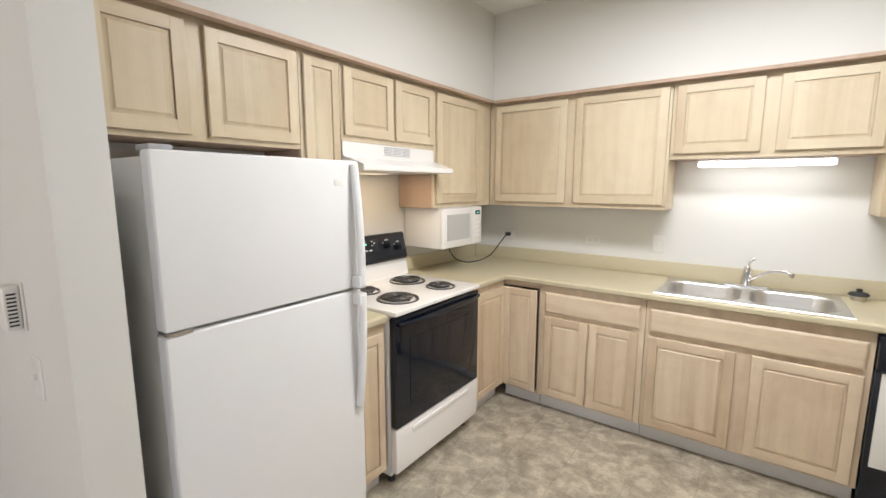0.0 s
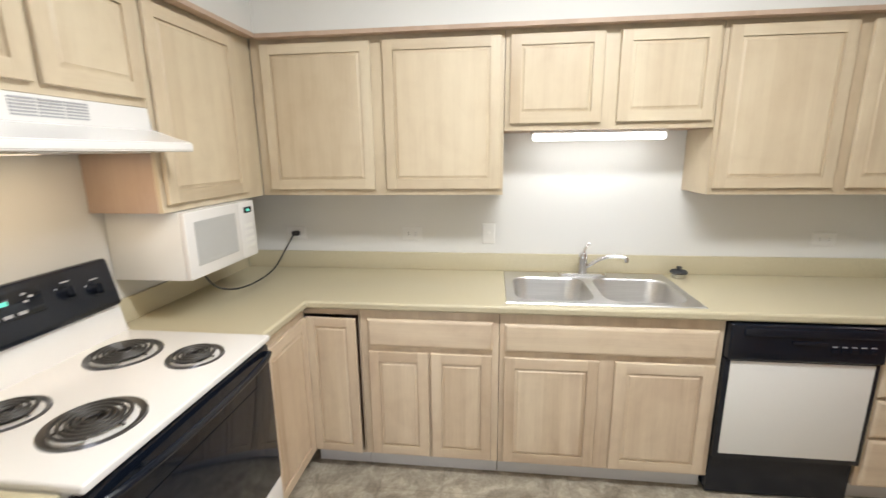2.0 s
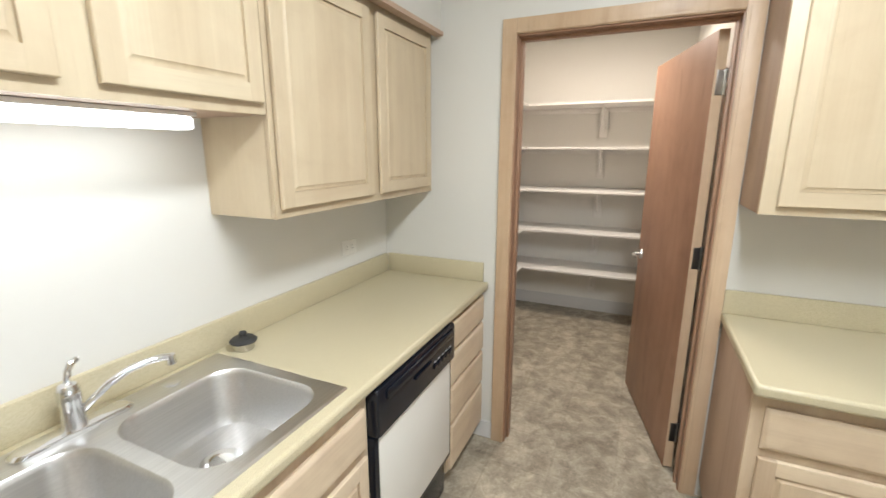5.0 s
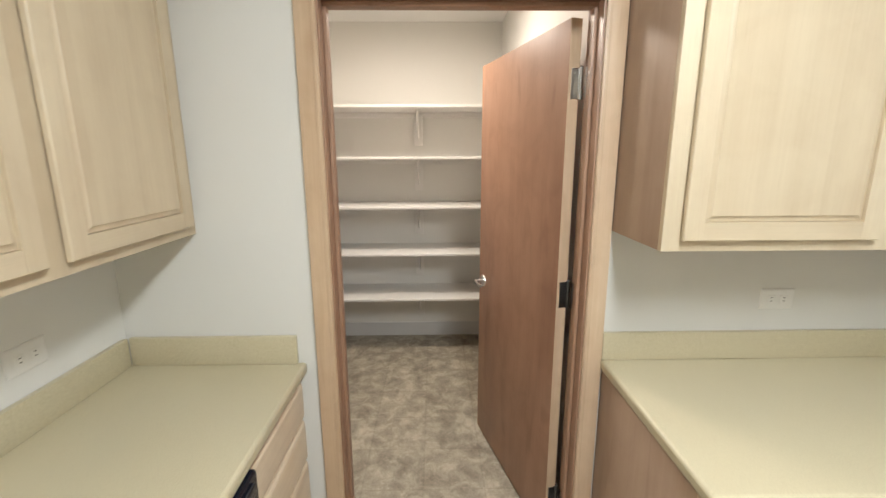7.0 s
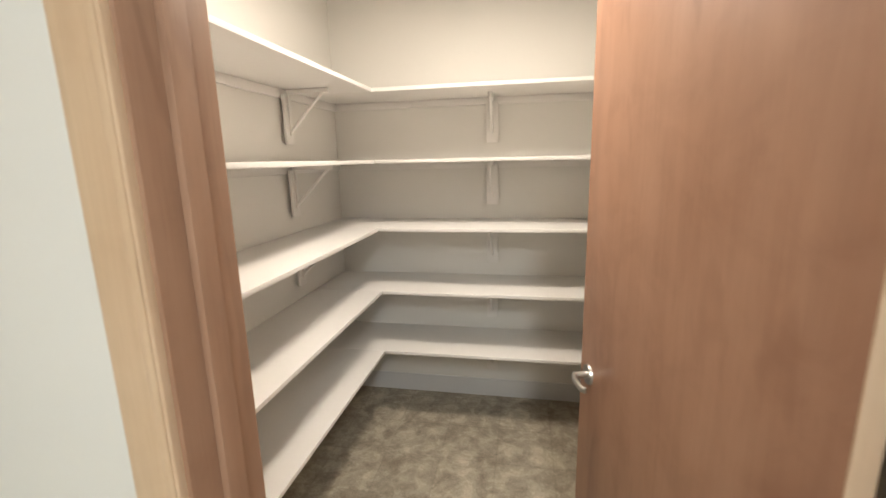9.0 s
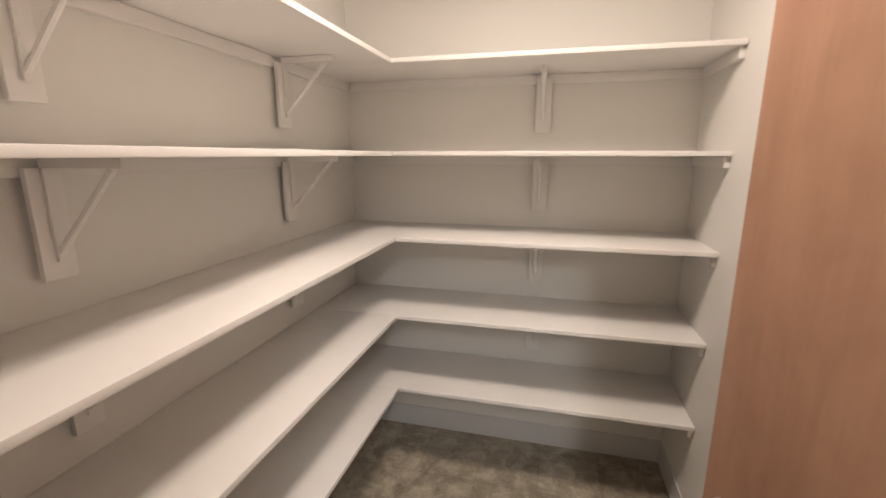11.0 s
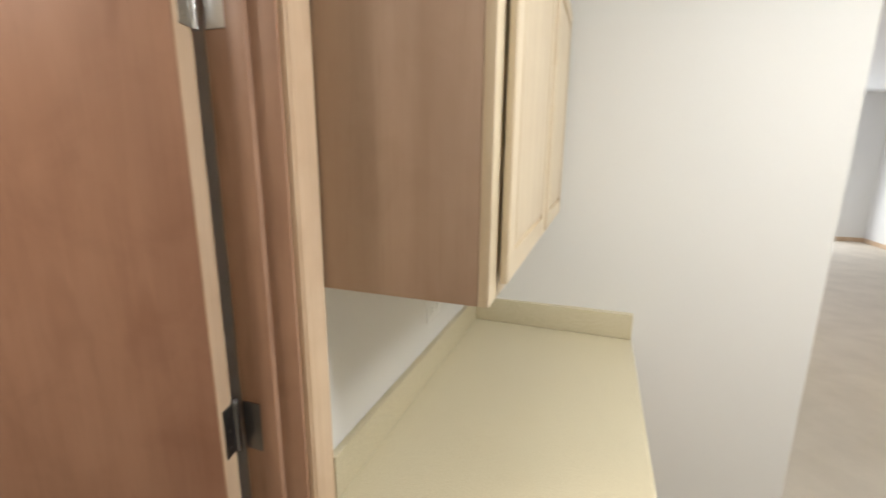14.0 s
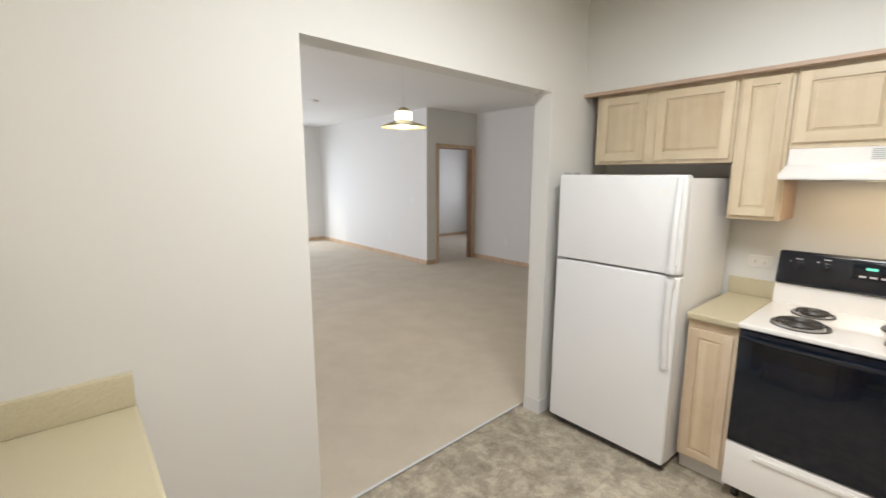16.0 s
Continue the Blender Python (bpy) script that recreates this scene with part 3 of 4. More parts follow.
# ---- electric range ----
def coil_burner(parent, x, y, r):
    bm = bmesh.new()
    lathe(bm, [(r * 0.30, 0.9275), (r * 0.95, 0.9265), (r * 1.08, 0.9335), (r * 1.14, 0.9345), (r * 1.16, 0.9275), (r * 1.1, 0.9262)], (x, y, 0), 40)
    pan = part("drip_pan", bm, TARNISHED, parent, "dull chrome drip pan")
    bm = bmesh.new()
    turns = 4.6 if r > 0.085 else 3.6
    n = int(turns * 26)
    tube(bm, [(x + (r * (0.17 + 0.76 * i / n)) * math.cos(2 * math.pi * turns * i / n), y + (r * (0.17 + 0.76 * i / n)) * math.sin(2 * math.pi * turns * i / n), 0.942) for i in range(n + 1)], 0.0052, 6)
    for k in range(3):
        a = 2.1 * k + 0.4
        box(bm, x - 0.002, x + 0.002, y - 0.002, y + 0.002, 0.932, 0.938)
        rod(bm, (x, y, 0.936), (x + r * 0.95 * math.cos(a), y + r * 0.95 * math.sin(a), 0.936), 0.003, sides=6)
    part("coil", bm, IRON, pan, "dark spiral heating coil")


def electric_range():
    g = thing("electric_range", pose(-1.215, 1.959, 0, 0, 0, 90), "white electric coil range with black oven door", "stove")
    w, dp = 0.762, 0.65
    bpart("body", (0.003, w - 0.003, 0.04, dp, 0.06, 0.902), ENAMEL, g, 0.004)
    bm = bmesh.new()
    box(bm, 0, w, -0.012, dp - 0.02, 0.903, 0.927, 0.009, 3)
    part("cooktop", bm, ENAMEL, g, "white enamel cooktop")
    bm = bmesh.new()
    box(bm, 0.006, w - 0.006, -0.004, 0.038, 0.325, 0.893, 0.008, 2)
    door = part("oven_door", bm, BLACK_GLASS, g, "glossy black oven door")
    bm = bmesh.new()
    tube(bm, [(0.02 + (w - 0.04) * i / 16, -0.012 - 0.035 * math.sin(math.pi * min(1, max(0, i / 16))) ** 0.5, 0.862) for i in range(17)], 0.011, 10)
    part("handle", bm, BLACK, door, "black bar handle")
    bpart("oven_window", (0.11, w - 0.11, -0.0065, -0.0035, 0.43, 0.77), BLACK_GLASS, door, 0.001, "dark oven window")
    bm = bmesh.new()
    box(bm, 0.004, w - 0.004, -0.002, 0.038, 0.085, 0.318, 0.008)
    dr = part("storage_drawer", bm, ENAMEL, g, "white storage drawer")
    bpart("grip", (0.12, w - 0.12, -0.012, -0.001, 0.272, 0.296), ENAMEL, dr, 0.005)
    # riser and backguard
    bm = bmesh.new()
    prof = [(dp - 0.085, 0.926), (dp - 0.062, 1.03), (dp, 1.03), (dp, 0.926)]
    for x in (0.001, w - 0.001):
        for y, z in prof:
            bm.verts.new((x, y, z))
    vs = list(bm.verts)
    bm.faces.new(vs[0:4])
    bm.faces.new(vs[4:8][::-1])
    for i in range(4):
        bm.faces.new((vs[i], vs[4 + i], vs[4 + (i + 1) % 4], vs[(i + 1) % 4]))
    part("riser", bm, ENAMEL, g, "white sloped riser")
    bm = bmesh.new()
    box(bm, 0, w, -0.034, 0.034, 0, 0.185, 0.02, 4)
    bmesh.ops.rotate(bm, verts=bm.verts, cent=(0, 0, 0), matrix=Matrix.Rotation(radians(-12), 3, "X"))
    bmesh.ops.translate(bm, verts=bm.verts, vec=(0, dp - 0.052, 1.028))
    bg = part("control_panel", bm, BLACK, g, "glossy black control panel")
    tilt = Matrix.Translation((0, dp - 0.052, 1.028)) @ Matrix.Rotation(radians(-12), 4, "X")

    def on_panel(name, x, z, wd, ht, material, label="", deep=0.002):
        bm = bmesh.new()
        box(bm, x - wd / 2, x + wd / 2, -0.034 - deep, -0.0335, z - ht / 2, z + ht / 2, min(0.0008, deep / 3))
        bm.transform(tilt)
        part(name, bm, material, bg, label)

    for x, z in ((0.09, 0.105), (0.205, 0.115), (0.575, 0.105), (0.675, 0.085)):
        bm = bmesh.new()
        rod(bm, (x, -0.034, z), (x, -0.040, z), 0.027, 0.026, 24)
        rod(bm, (x, -0.040, z), (x, -0.058, z), 0.019, 0.016, 24)
        box(bm, x - 0.004, x + 0.004, -0.066, -0.05, z - 0.018, z + 0.018, 0.002)
        bm.transform(tilt)
        part("knob", bm, BLACK, bg, "black burner knob")
        on_panel("knob_mark", x + 0.002, z + 0.036, 0.03, 0.004, PALE_PRINT)
        on_panel("knob_mark", x - 0.034, z + 0.02, 0.007, 0.004, PALE_PRINT)
    on_panel("display_bezel", 0.40, 0.115, 0.19, 0.085, BLACK_GLASS, "black clock window")
    on_panel("clock_display", 0.375, 0.128, 0.042, 0.013, CLOCK_GREEN, "green digital clock", 0.003)
    for i in range(3):
        on_panel("button", 0.345 + 0.04 * i, 0.088, 0.026, 0.010, GREY_PRINT, "", 0.003)
        on_panel("button", 0.445 + 0.018 * (i % 2), 0.118 + 0.012 * i, 0.014, 0.007, GREY_PRINT, "", 0.003)
    for x, y, r in ((0.20, 0.155, 0.098), (0.565, 0.145, 0.076), (0.205, 0.41, 0.076), (0.56, 0.40, 0.098)):
        coil_burner(g, x, y, r)
    for x in (0.05, w - 0.05):
        for y in (0.08, dp - 0.08):
            bm = bmesh.new()
            rod(bm, (x, y, 0), (x, y, 0.062), 0.018)
            part("foot", bm, RUBBER, g)


electric_range()


# ---- range hood ----
def range_hood():
    h = thing("range_hood", pose(XU, 1.988, 1.7445, 0, 0, 90), "white slanted range hood under a short cabinet", "range hood")
    w = 0.754
    prof = [(0.295, -0.001), (-0.004, -0.001), (-0.006, -0.075), (-0.155, -0.120), (-0.157, -0.146), (-0.150, -0.150), (0.295, -0.150)]
    bm = bmesh.new()
    a = [bm.verts.new((0.001, y, z)) for y, z in prof]
    b = [bm.verts.new((w, y, z)) for y, z in prof]
    bm.faces.new(a)
    bm.faces.new(b[::-1])
    for i in range(len(prof)):
        bm.faces.new((a[i], b[i], b[(i + 1) % len(prof)], a[(i + 1) % len(prof)]))
    bmesh.ops.bevel(bm, geom=list(bm.edges), offset=0.003, segments=2, affect="EDGES")
    part("shell", bm, ENAMEL, h)
    for i in range(6):
        for j in range(3):
            bpart("vent_slot", (0.30 + 0.075 * j, 0.367 + 0.075 * j, -0.0072, -0.0042, -0.058 + 0.0085 * i, -0.0535 + 0.0085 * i), GREY_PRINT, h, 0)
    bpart("filter", (0.12, w - 0.12, -0.09, 0.22, -0.154, -0.1502), NICKEL, h, 0.001, "grey mesh filter")
    bpart("light_lens", (0.29, 0.46, 0.12, 0.2, -0.1565, -0.1545), HOOD_LENS, h, 0.001, "lit warm lamp lens")


range_hood()


# ---- microwave hung under the corner cabinet ----
def microwave():
    k = thing("microwave", pose(-1.545, 2.80, 1.10, 0, 0, 90), "small white microwave hung under the corner cabinet", "microwave")
    w, ht = 0.49, 0.272
    bpart("case", (0, w, 0.022, 0.335, 0, ht), BISQUE, k, 0.006)
    bm = bmesh.new()
    box(bm, 0.0, 0.365, 0, 0.021, 0.002, ht - 0.002, 0.005)
    d = part("door", bm, ENAMEL, k)
    bm = bmesh.new()
    ringed(bm, 0.05, 0.325, 0.05, ht - 0.045, [(0, 0.0005), (0, -0.003), (0.008, -0.004), (0.014, -0.002), (0.018, -0.002)])
    part("window", bm, WINDOW_GREY, d, "pale grey door window")
    bpart("control_panel", (0.3655, w, 0, 0.021, 0.002, ht - 0.002), ENAMEL, k, 0.005)
    bpart("display", (0.40, 0.46, -0.002, 0.0005, ht - 0.058, ht - 0.03), BLACK_GLASS, k, 0.0005, "black display")
    bpart("digits", (0.418, 0.445, -0.0028, -0.0021, ht - 0.050, ht - 0.039), CLOCK_GREEN, k, 0)
    for i in range(4):
        for j in range(3):
            bpart("button", (0.395 + 0.024 * j, 0.413 + 0.024 * j, -0.0015, 0.0005, 0.05 + 0.032 * i, 0.068 + 0.032 * i), BISQUE, k, 0.0005)
    bpart("hanging_bracket", (0.02, w - 0.02, 0.05, 0.32, ht, 1.374 - 1.10), NICKEL, k, 0)


microwave()
cord = thing("power_cord", pose(0, 0, 0), "black microwave power cord plugged into the wall outlet", "cord")
ctrl = [Vector(p) for p in ((-1.60, 2.95, 1.097), (-1.60, 2.965, 1.06), (-1.59, 3.02, 1.005), (-1.575, 3.14, 0.965), (-1.56, 3.30, 0.960), (-1.55, 3.44, 0.985), (-1.55, 3.56, 1.045), (-1.548, 3.66, 1.105), (-1.547, 3.70, 1.122), (-1.547, 3.715, 1.124))]
pts = []
for i in range(len(ctrl) - 1):
    p0, p1, p2, p3 = ctrl[max(i - 1, 0)], ctrl[i], ctrl[i + 1], ctrl[min(i + 2, len(ctrl) - 1)]
    for s in range(6):
        u = s / 6
        pts.append(0.5 * (2 * p1 + (p2 - p0) * u + (2 * p0 - 5 * p1 + 4 * p2 - p3) * u * u + (3 * p1 - p0 - 3 * p2 + p3) * u ** 3))
bm = bmesh.new()
tube(bm, pts + [ctrl[-1]], 0.0042, 8)
part("cable", bm, RUBBER, cord)
bpart("plug", (-1.567, -1.528, 3.705, 3.738, 1.110, 1.138), RUBBER, cord, 0.006)


# ---- dishwasher ----
def dishwasher():
    d = thing("dishwasher", pose(0.620, 3.142, 0), "built-in dishwasher with black trim and white panel", "dishwasher")
    w = 0.608
    bpart("tub", (0.004, w - 0.004, 0.05, 0.58, 0.02, 0.868), BLACK, d, 0.003)
    bpart("door", (0.0, w, 0.0, 0.049, 0.215, 0.70), BLACK, d, 0.005, "black door frame")
    bpart("door_panel", (0.022, w - 0.022, -0.004, 0.0, 0.242, 0.694), BISQUE, d, 0.001, "white door panel")
    bm = bmesh.new()
    box(bm, 0.0, w, -0.018, 0.049, 0.703, 0.868, 0.012, 3)
    c = part("control_panel", bm, BLACK, d, "black control panel with latch")
    bpart("latch_recess", (0.05, w - 0.03, -0.027, -0.014, 0.818, 0.852), BLACK, c, 0.006)
    bpart("latch_handle", (0.24, 0.37, -0.026, -0.016, 0.786, 0.80), BLACK, c, 0.003)
    for i in range(5):
        bpart("button", (0.395 + 0.036 * i, 0.42 + 0.036 * i, -0.023, -0.017, 0.752, 0.770), BLACK, c, 0.002)
        bpart("button_mark", (0.397 + 0.036 * i, 0.416 + 0.036 * i, -0.0195, -0.0178, 0.778, 0.782), GREY_PRINT, c, 0)
    bpart("kick_plate", (0.004, w - 0.004, 0.03, 0.05, 0.012, 0.212), BLACK, d, 0.003, "black kick plate")


dishwasher()


# ---- sink, faucet, strainer ----
def rounded(x0, x1, y0, y1, r, k=6):
    pts = []
    for cx, cy, a0 in ((x1 - r, y1 - r, 0), (x0 + r, y1 - r, 90), (x0 + r, y0 + r, 180), (x1 - r, y0 + r, 270)):
        for i in range(2 * k + 1):
            a = radians(a0 + 90 * i / (2 * k))
            pts.append((cx + r * math.cos(a), cy + r * math.sin(a)))
    return pts


def hull(x0, x1, y0, y1, inner, k=6):
    """The outer rectangle's point for each point of a rounded one inside it."""
    out = []
    for n, (x, y) in enumerate(inner):
        c, i = divmod(n, 2 * k + 1)
        ex, ey = (x1, x0, x0, x1)[c], (y1, y1, y0, y0)[c]
        side = (i < k) if c in (0, 2) else (i > k)
        out.append((ex, ey) if i == k else ((ex, y) if side else (x, ey)))
    return out


def kitchen_sink():
    s = thing("kitchen_sink", pose(0, 0, CT), "double-bowl stainless steel drop-in sink", "sink")
    xm = (SX0 + SX1) / 2
    z = 0.006
    for x0, x1, bx0, bx1 in ((SX0, xm, SX0 + 0.042, xm - 0.020), (xm, SX1, xm + 0.020, SX1 - 0.042)):
        by0, by1 = SY0 + 0.042, SY1 - 0.105
        bm = bmesh.new()
        inner = rounded(bx0, bx1, by0, by1, 0.085)
        rows = [(hull(x0, x1, SY0, SY1, inner), 0.0005), (hull(x0 + 0.004 * (x0 == SX0), x1 - 0.004 * (x1 == SX1), SY0 + 0.004, SY1 - 0.004, inner), z), (inner, z)]
        for ins, dz, r in ((0.004, 0.001, 0.083), (0.008, -0.010, 0.081), (0.020, -0.130, 0.078), (0.034, -0.156, 0.072), (0.065, -0.167, 0.06)):
            rows.append((rounded(bx0 + ins, bx1 - ins, by0 + ins, by1 - ins, r), dz))
        loops = [[bm.verts.new((*p, h)) for p in pts] for pts, h in rows]
        n = len(inner)
        for a, b in zip(loops, loops[1:]):
            for i in range(n):
                bm.faces.new((a[i], a[(i + 1) % n], b[(i + 1) % n], b[i]))
        bm.faces.new(loops[-1])
        bowl = part("bowl", bm, STEEL, s)
        cx, cy = (bx0 + bx1) / 2, (by0 + by1) / 2 + 0.03
        bm = bmesh.new()
        lathe(bm, [(0.006, -0.1625), (0.03, -0.1655), (0.036, -0.1625), (0.054, -0.1605), (0.057, -0.166)], (cx, cy, 0), 28)
        drain = part("drain", bm, CHROME, bowl, "round chrome drain")
        bm = bmesh.new()
        lathe(bm, [(0.004, -0.1600), (0.030, -0.1605), (0.031, -0.1625)], (cx, cy, 0), 24)
        part("drain_cup", bm, RUBBER if x0 == SX0 else NICKEL, drain)
    bm = bmesh.new()
    lathe(bm, [(0.024, z - 0.001), (0.024, z + 0.002), (0.018, z + 0.004), (0.003, z + 0.0045)], (0.345, SY1 - 0.05, 0), 24)
    part("hole_cover", bm, STEEL, s, "round steel hole cover")


kitchen_sink()


def faucet():
    f = thing("faucet", pose(0.105, SY1 - 0.052, CT + 0.006), "chrome single-lever kitchen faucet on the sink deck", "faucet")
    bm = bmesh.new()
    pl = rounded(-0.128, 0.128, -0.027, 0.027, 0.026)
    loops = [[bm.verts.new((x * s, y * s, h)) for x, y in pl] for s, h in ((1, 0.0), (1, 0.006), (0.93, 0.013), (0.5, 0.016))]
    for a, b in zip(loops, loops[1:]):
        for i in range(len(pl)):
            bm.faces.new((a[i], a[(i + 1) % len(pl)], b[(i + 1) % len(pl)], b[i]))
    bm.faces.new(loops[-1])
    bm.faces.new(loops[0][::-1])
    part("base_plate", bm, CHROME, f)
    bm = bmesh.new()
    lathe(bm, [(0.027, 0.012), (0.025, 0.03), (0.022, 0.075), (0.024, 0.085), (0.024, 0.105), (0.018, 0.122), (0.006, 0.128)], sides=28)
    part("body", bm, CHROME, f)
    bm = bmesh.new()
    tube(bm, [(0, 0, 0.112), (0.004, 0.004, 0.135), (0.010, 0.008, 0.152), (0.022, 0.012, 0.166), (0.034, 0.014, 0.171)], 0.0075, 10)
    part("lever", bm, CHROME, f)
    bm = bmesh.new()
    tube(bm, [(0.012, -0.004, 0.042), (0.04, -0.012, 0.066), (0.075, -0.022, 0.092), (0.115, -0.034, 0.111), (0.155, -0.046, 0.118), (0.19, -0.057, 0.117), (0.208, -0.062, 0.112)], 0.0095, 14)
    sp = part("spout", bm, CHROME, f)
    bm = bmesh.new()
    rod(bm, (0.207, -0.062, 0.118), (0.209, -0.063, 0.092), 0.0125, 0.012, 18)
    part("aerator", bm, CHROME, sp)


faucet()
st = thing("sink_strainer", pose(0.605, 3.652, CT), "steel sink strainer with dark rubber stopper on the countertop", "strainer")
bm = bmesh.new()
lathe(bm, [(0.030, 0.0), (0.034, 0.004), (0.036, 0.026), (0.034, 0.028)])
part("cup", bm, NICKEL, st, "pale steel strainer cup")
bm = bmesh.new()
lathe(bm, [(0.043, 0.0285), (0.045, 0.033), (0.036, 0.042), (0.014, 0.046), (0.010, 0.050), (0.014, 0.056), (0.012, 0.063), (0.003, 0.065)])
part("stopper", bm, RUBBER, st, "dark rubber stopper with knob")


# ---- wall plates ----
def wall_plate(m, kind, label, flat=False, material=PLATE):
    """A plate in the xz plane, front towards -y."""
    p = thing(kind, m, label, "switch" if "switch" in kind else "outlet", "wall plates")
    w, h = (0.118, 0.073) if flat else (0.073, 0.118)
    bm = bmesh.new()
    ringed(bm, -w / 2, w / 2, -h / 2, h / 2, [(0, 0), (0, -0.003), (0.004, -0.0055), (0.008, -0.006)])
    part("plate", bm, material, p)
    if "switch" in kind:
        bpart("rocker", (-0.005, 0.005, -0.016, -0.0055, -0.004, 0.012), material, p, 0.002)
    else:
        for s in (-1, 1):
            bm = bmesh.new()
            cx, cz = (0.022 * s, 0) if flat else (0, 0.022 * s)
            box(bm, cx - 0.014, cx + 0.014, -0.0078, -0.0055, cz - 0.014, cz + 0.014, 0.0008)
            r = part("receptacle", bm, material, p)
            for q in (-0.006, 0.006):
                dims = (cx - 0.004, cx + 0.004, -0.0083, -0.0075, cz + q - 0.001, cz + q + 0.001) if flat else (cx + q - 0.001, cx + q + 0.001, -0.0083, -0.0075, cz - 0.004, cz + 0.004)
                bpart("slot", dims, DARK_SLOT, r, 0)
    return p


wall_plate(pose(-0.848, N, 1.125), "outlet", "white horizontal outlet above the backsplash", True)
wall_plate(pose(-1.552, N, 1.124), "outlet", "white horizontal outlet with the microwave plug", True)
wall_plate(pose(-0.405, N, 1.127), "light_switch", "white light switch beside the sink")
wall_plate(pose(1.345, N, 1.115), "outlet", "white horizontal outlet near the pantry wall", True)
wall_plate(pose(E, 1.49, 1.13, 0, 0, -90), "outlet", "white horizontal outlet over the side counter", True)
wall_plate(pose(W, 1.86, 1.12, 0, 0, 90), "outlet", "white horizontal outlet beside the range", True)

# ---- lights that show ----
lt = thing("undercabinet_light", pose(0.125, 3.575, 1.679), "lit white fluorescent strip under the sink cabinet", "light fixture")
bpart("housing", (-0.32, 0.32, -0.035, 0.04, -0.012, 0), ENAMEL, lt, 0.002)
bm = bmesh.new()
box(bm, -0.315, 0.315, -0.03, 0.035, -0.045, -0.0125, 0.012, 3)
part("diffuser", bm, TUBE, lt, "glowing white diffuser")
cl = thing("ceiling_light", pose(0.02, 2.2, CEIL), "lit white fluorescent ceiling light with a wide diffuser", "light fixture")
bpart("frame", (-0.62, 0.62, -0.2, 0.2, -0.03, -0.001), ENAMEL, cl, 0.004)
bm = bmesh.new()
box(bm, -0.6, 0.6, -0.18, 0.18, -0.075, -0.0305, 0.03, 3)
part("diffuser", bm, FIXTURE_GLOW, cl, "glowing diffuser")
pl = thing("ceiling_light", pose(2.85, 2.85, PCEIL), "small round warm pantry ceiling light", "light fixture")
bm = bmesh.new()
lathe(bm, [(0.14, -0.001), (0.145, -0.02), (0.135, -0.025)])
part("frame", bm, ENAMEL, pl)
bm = bmesh.new()
lathe(bm, [(0.13, -0.0255), (0.12, -0.05), (0.08, -0.07), (0.02, -0.08)])
part("diffuser", bm, BULB_GLOW, pl, "glowing warm diffuser")



# ---- pantry doorway and door ----
fr = thing("door_frame", pose(0, 0, 0), "oak-stained door casing and jambs of the pantry", "door frame", kind="structure")
J0, J1 = E - 0.004, PE + 0.004
bpart("jamb", (J0, J1, DY0 - 0.0195, DY0, 0, DT), OAK_JAMB, fr, 0.001)
bpart("jamb", (J0, J1, DY1, DY1 + 0.0195, 0, DT), OAK_JAMB, fr, 0.001)
bpart("head_jamb", (J0, J1, DY0 - 0.0195, DY1 + 0.0195, DT + 0.0005, DT + 0.0195), OAK_JAMB, fr, 0.001)
bpart("door_stop", (PE - 0.085, PE - 0.048, DY0 + 0.0005, DY0 + 0.012, 0, DT - 0.013), OAK_JAMB, fr, 0.002)
bpart("door_stop", (PE - 0.085, PE - 0.048, DY1 - 0.012, DY1 - 0.0005, 0, DT - 0.013), OAK_JAMB, fr, 0.002)
bpart("door_stop", (PE - 0.085, PE - 0.048, DY0 + 0.0005, DY1 - 0.0005, DT - 0.012, DT), OAK_JAMB, fr, 0.002)


def casing(parent, x0, x1, near):
    """Three lengths of casing with a stepped profile; near: the room's side of it."""
    w = 0.066
    a, b = DY0 - 0.006, DY1 + 0.006
    top = DT + 0.008
    thin = (x0 + x1) / 2
    for y0, y1 in ((a - w, a), (b, b + w)):
        bm = bmesh.new()
        box(bm, x0, x1, y0, y1, 0, top + w, 0.003)
        inner = (y1 - 0.016, y1 - 0.004) if y1 == a else (y0 + 0.004, y0 + 0.016)
        box(bm, min(near, thin), max(near, thin), *inner, 0.0, top + 0.01, 0.002)
        part("casing", bm, OAK_TRIM, parent)
    bm = bmesh.new()
    box(bm, x0, x1, a + 0.0005, b - 0.0005, top, top + w, 0.003)
    box(bm, min(near, thin), max(near, thin), a + 0.0005, b - 0.0005, top + 0.004, top + 0.016, 0.002)
    part("head_casing", bm, OAK_TRIM, parent)


casing(fr, E - 0.016, E - 0.0005, E - 0.019)
casing(fr, PE + 0.0005, PE + 0.014, PE + 0.017)

